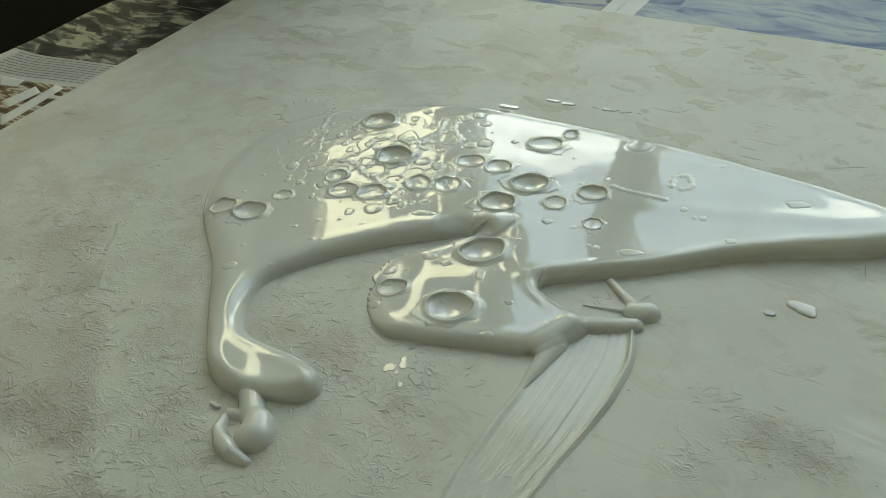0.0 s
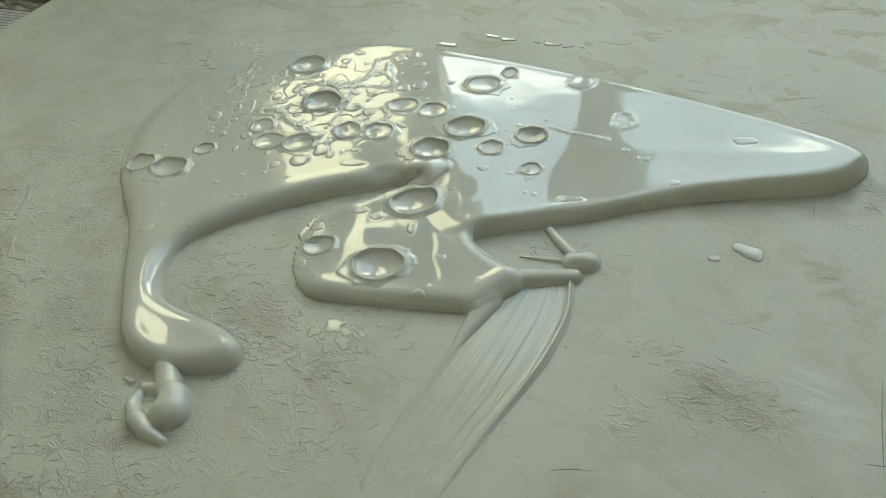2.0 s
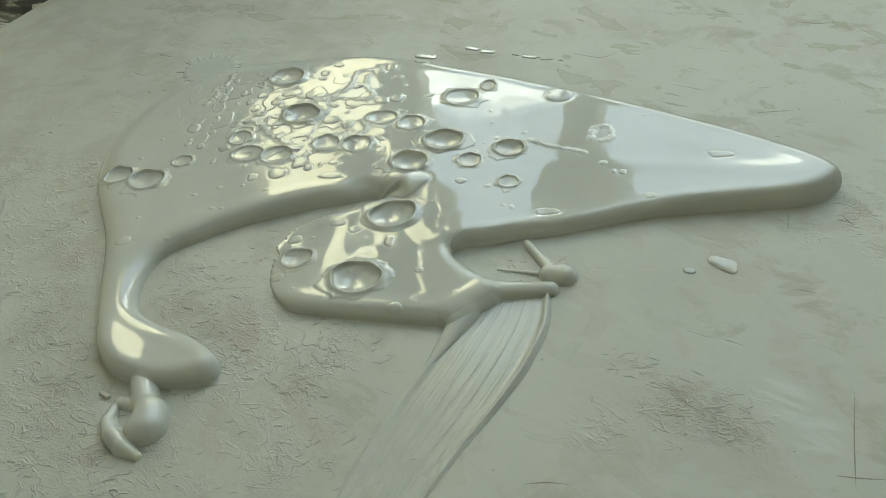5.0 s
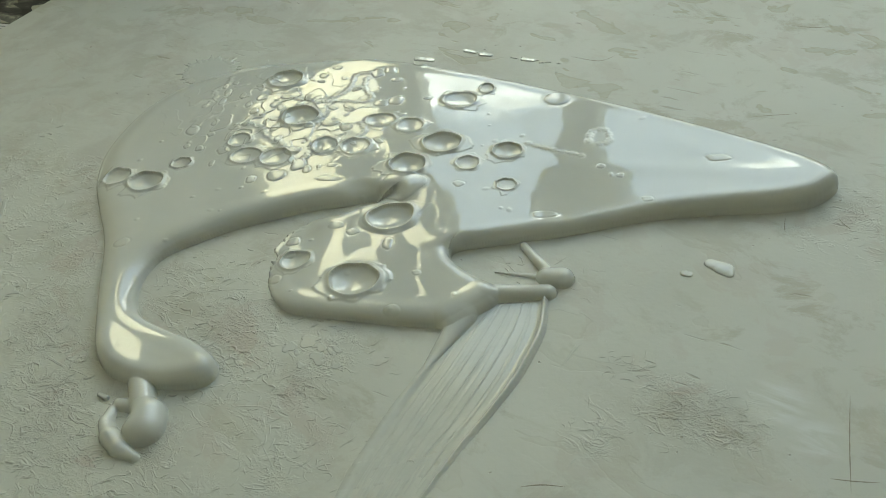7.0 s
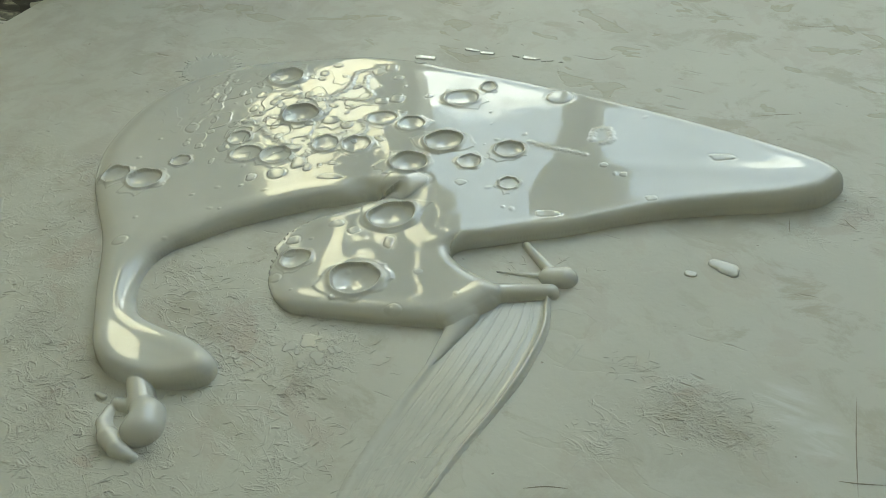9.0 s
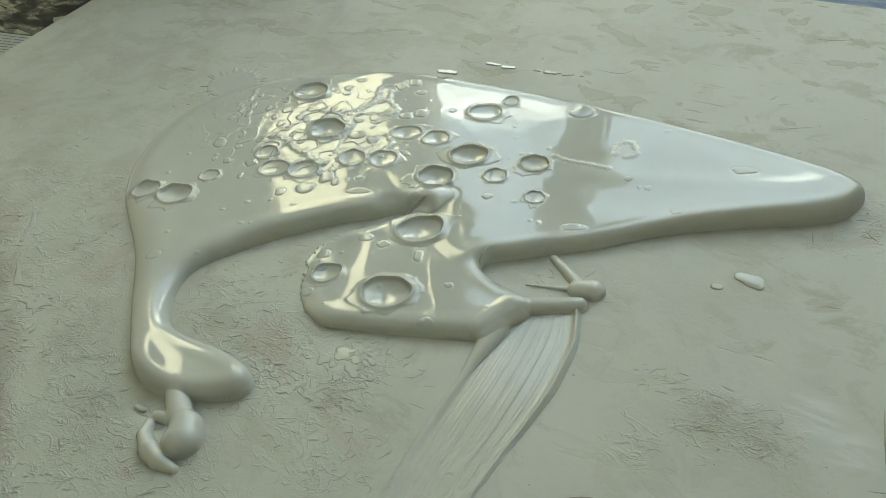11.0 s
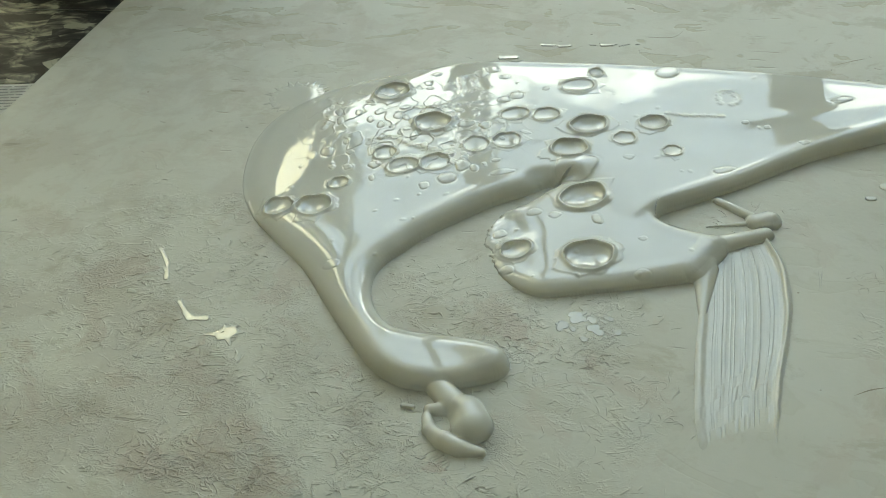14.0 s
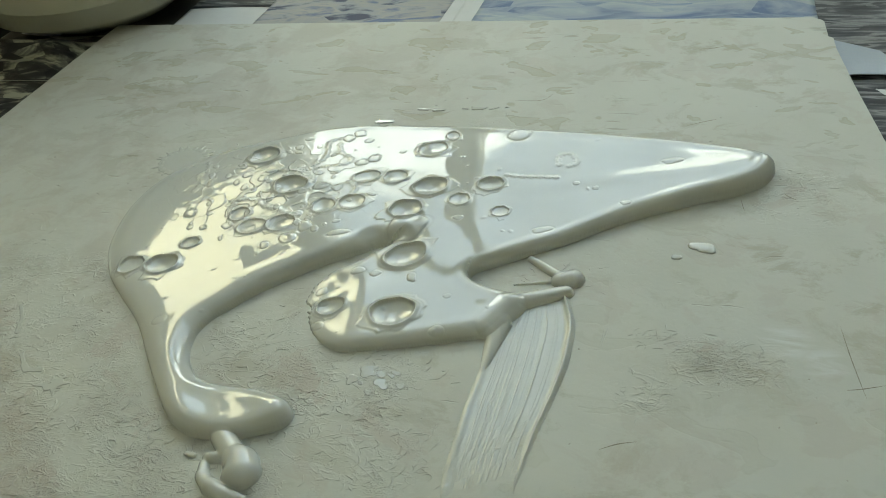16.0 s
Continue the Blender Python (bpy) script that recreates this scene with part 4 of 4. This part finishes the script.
INK_BLUE = printed("blue_snow_photo", ((0.32, (0.10, 0.14, 0.24)), (0.45, (0.24, 0.28, 0.34)), (0.58, (0.33, 0.36, 0.37)), (0.7, (0.15, 0.20, 0.30))), 11, turn=0.4, stretch=(1, 3, 1))
INK_GREY = printed("grey_photo", ((0.38, (0.012, 0.013, 0.016)), (0.5, (0.05, 0.053, 0.055)), (0.6, (0.2, 0.2, 0.2)), (0.7, (0.03, 0.03, 0.03))), 18, turn=0.3, stretch=(1, 6, 1))
PAPER = plain("magazine_paper", (0.48, 0.49, 0.48), 0.45, 25, relief=0.0006)
ORANGE = plain("orange_print", (0.40, 0.17, 0.05), 0.45, 25)
INK = plain("print_ink", (0.20, 0.20, 0.21), 0.6, 40)
FILM = plain("pale_plastic", (0.27, 0.31, 0.36), 0.4, 30, relief=0.002)


def sheet_mesh(corners, z, wave, seed, nx=36, ny=24, thick=0.0004, lift=None):
    """A wavy sheet over four corners (near-left, near-right, far-right, far-left), with a thin edge."""
    a, b, c, d = (np.array(p, float) for p in corners)
    u, v = np.meshgrid(np.linspace(0, 1, nx), np.linspace(0, 1, ny))
    xy = (a[None, None] * ((1 - u) * (1 - v))[..., None] + b * (u * (1 - v))[..., None] + c * (u * v)[..., None] + d * ((1 - u) * v)[..., None])
    h = z + wave * (0.5 + 0.5 * np.clip(waves(xy[..., 0], xy[..., 1], 0.09, seed), -1, 1))
    if lift:
        h += lift(xy[..., 0], xy[..., 1])
    top = np.concatenate([xy, h[..., None]], -1).reshape(-1, 3)
    low = top - [0, 0, thick]
    idx = np.arange(nx * ny).reshape(ny, nx)
    quads = [(idx[j, i], idx[j, i + 1], idx[j + 1, i + 1], idx[j + 1, i]) for j in range(ny - 1) for i in range(nx - 1)]
    m = nx * ny
    edge = [*idx[0], *idx[1:, -1], *idx[-1, -2::-1], *idx[-2:0:-1, 0]]
    faces = [tuple(int(k) for k in q) for q in quads] + [tuple(int(k) + m for k in reversed(q)) for q in quads]
    faces += [(int(e), int(e) + m, int(f) + m, int(f)) for e, f in zip(edge, edge[1:] + edge[:1])]
    me = bpy.data.meshes.new("sheet")
    me.from_pydata(np.concatenate([top, low]).tolist(), [], faces)
    return me


def inner(corners, u0, u1, v0, v1):
    a, b, c, d = (np.array(p, float) for p in corners)
    at = lambda u, v: tuple(a * (1 - u) * (1 - v) + b * u * (1 - v) + c * u * v + d * (1 - u) * v)
    return at(u0, v0), at(u1, v0), at(u1, v1), at(u0, v1)


def magazine(label, corners, z, wave, seed, pictures, lines=(), lift=None, paper=None):
    """A magazine page with printed pictures and lines of small print as parts."""
    ob = tagged(link_mesh("magazine_page", sheet_mesh(corners, z, wave, seed, 90, 70, lift=lift), paper or PAPER), label, "magazine")
    for name, material, area in pictures:
        link_mesh(name, sheet_mesh(inner(corners, *area), z + 0.0003, wave, seed, 60, 50, 0.0001, lift), material, ob)
    for u0, u1, v, height in lines:
        r = np.random.RandomState(int(v * 1000))
        bm = bmesh.new()
        u = u0
        while u < u1 - 0.01:
            w = r.uniform(0.02, 0.06) * (u1 - u0) / 0.5
            q = inner(corners, u, min(u + w, u1), v, v + height)
            vs = []
            for x, y in q:
                x1, y1 = np.array([[x]]), np.array([[y]])
                h = z + 0.0006 + wave * (0.5 + 0.5 * float(np.clip(waves(x1, y1, 0.09, seed), -1, 1)[0, 0])) + (float(lift(x1, y1)[0, 0]) if lift else 0)
                vs.append(bm.verts.new((x, y, h)))
            bm.faces.new(vs)
            u += w + r.uniform(0.006, 0.012)
        link("text_line", bm, INK, ob, smooth=False)
    return ob


SHEET = -0.0074
LEFT = ((-0.425, 0.10), (-0.27, 0.13), (-0.27, 0.44), (-0.412, 0.42))
curl = lambda x, y: 0.006 * np.clip((-0.36 - x) / 0.06, 0, 1) ** 2
left_page = magazine("open magazine page with dark photographs and small print, under the board", LEFT, SHEET, 0.0015, 2,
         (("photo", INK_DARK, (0.0, 1.0, 0.55, 1.0)), ("photo", INK_BROWN, (0.0, 1.0, 0.0, 0.418))),
         [(0.06, 0.98, 0.437 + 0.0122 * k, 0.0040) for k in range(9)], curl)
for corners in (((-0.3328, 0.1968), (-0.3204, 0.1877), (-0.3224, 0.2469), (-0.3336, 0.2484)),
                ((-0.3539, 0.2124), (-0.3405, 0.2065), (-0.3356, 0.2349), (-0.3476, 0.2401)),
                ((-0.3907, 0.2397), (-0.3655, 0.2432), (-0.3624, 0.2333), (-0.3771, 0.2296)),
                ((-0.3243, 0.2355), (-0.3114, 0.2367), (-0.3109, 0.2331), (-0.3231, 0.2302))):
    link_mesh("photo_detail", sheet_mesh(corners, SHEET + 0.0006, 0.0015, 2, 12, 8, 0.0001, curl), PAPER, left_page)
bulge = lambda x, y: 0.012 * np.exp(-((y - 0.452) / 0.016) ** 2) * np.clip((-0.30 - x) / 0.03, 0, 1) + 0.006 * np.exp(-((y - 0.42) / 0.010) ** 2) * np.clip((-0.305 - x) / 0.03, 0, 1)
magazine("crumpled dark magazine page bulging beside the board", ((-0.415, 0.40), (-0.27, 0.40), (-0.27, 0.49), (-0.405, 0.485)), SHEET + 0.001, 0.002, 5,
         (("photo", INK_DARK, (0.0, 1.0, 0.0, 1.0)),), lift=bulge)
magazine("orange corner of a folded magazine page", ((-0.40, 0.487), (-0.35, 0.480), (-0.36, 0.52), (-0.41, 0.51)), SHEET + 0.004, 0.003, 6,
         (("photo", ORANGE, (0.05, 1.0, 0.1, 1.0)),))
magazine("magazine page with a pale printed photograph behind the board", ((-0.25, 0.46), (0.018, 0.48), (0.028, 0.80), (-0.25, 0.80)), SHEET, 0.002, 7,
         (("photo", INK_GREY, (0.0, 0.30, 0.25, 1.0)), ("photo", INK_PALE, (0.30, 0.95, 0.0, 1.0))))
magazine("magazine page with a blue-white snowy photograph behind the board", ((0.016, 0.47), (0.30, 0.47), (0.29, 0.80), (0.024, 0.80)), SHEET + 0.001, 0.003, 8,
         (("photo", INK_BLUE, (0.06, 1.0, 0.0, 1.0)),))
magazine("dark grey magazine page beside the board", ((0.27, 0.10), (0.60, 0.10), (0.60, 0.80), (0.285, 0.80)), SHEET - 0.0002, 0.002, 9, (("photo", INK_GREY, (0.0, 1.0, 0.0, 1.0)),))
magazine("pale crumpled sheet sticking out from under the board", ((0.29, 0.418), (0.352, 0.422), (0.336, 0.458), (0.29, 0.484)), SHEET + 0.0010, 0.003, 12, (), paper=FILM)
magazine("pale grey sheet sticking out from under the board", ((0.28, 0.20), (0.42, 0.20), (0.40, 0.40), (0.285, 0.41)), SHEET + 0.0006, 0.002, 13, (("photo", INK_GREY, (0.1, 0.95, 0.05, 0.95)),))
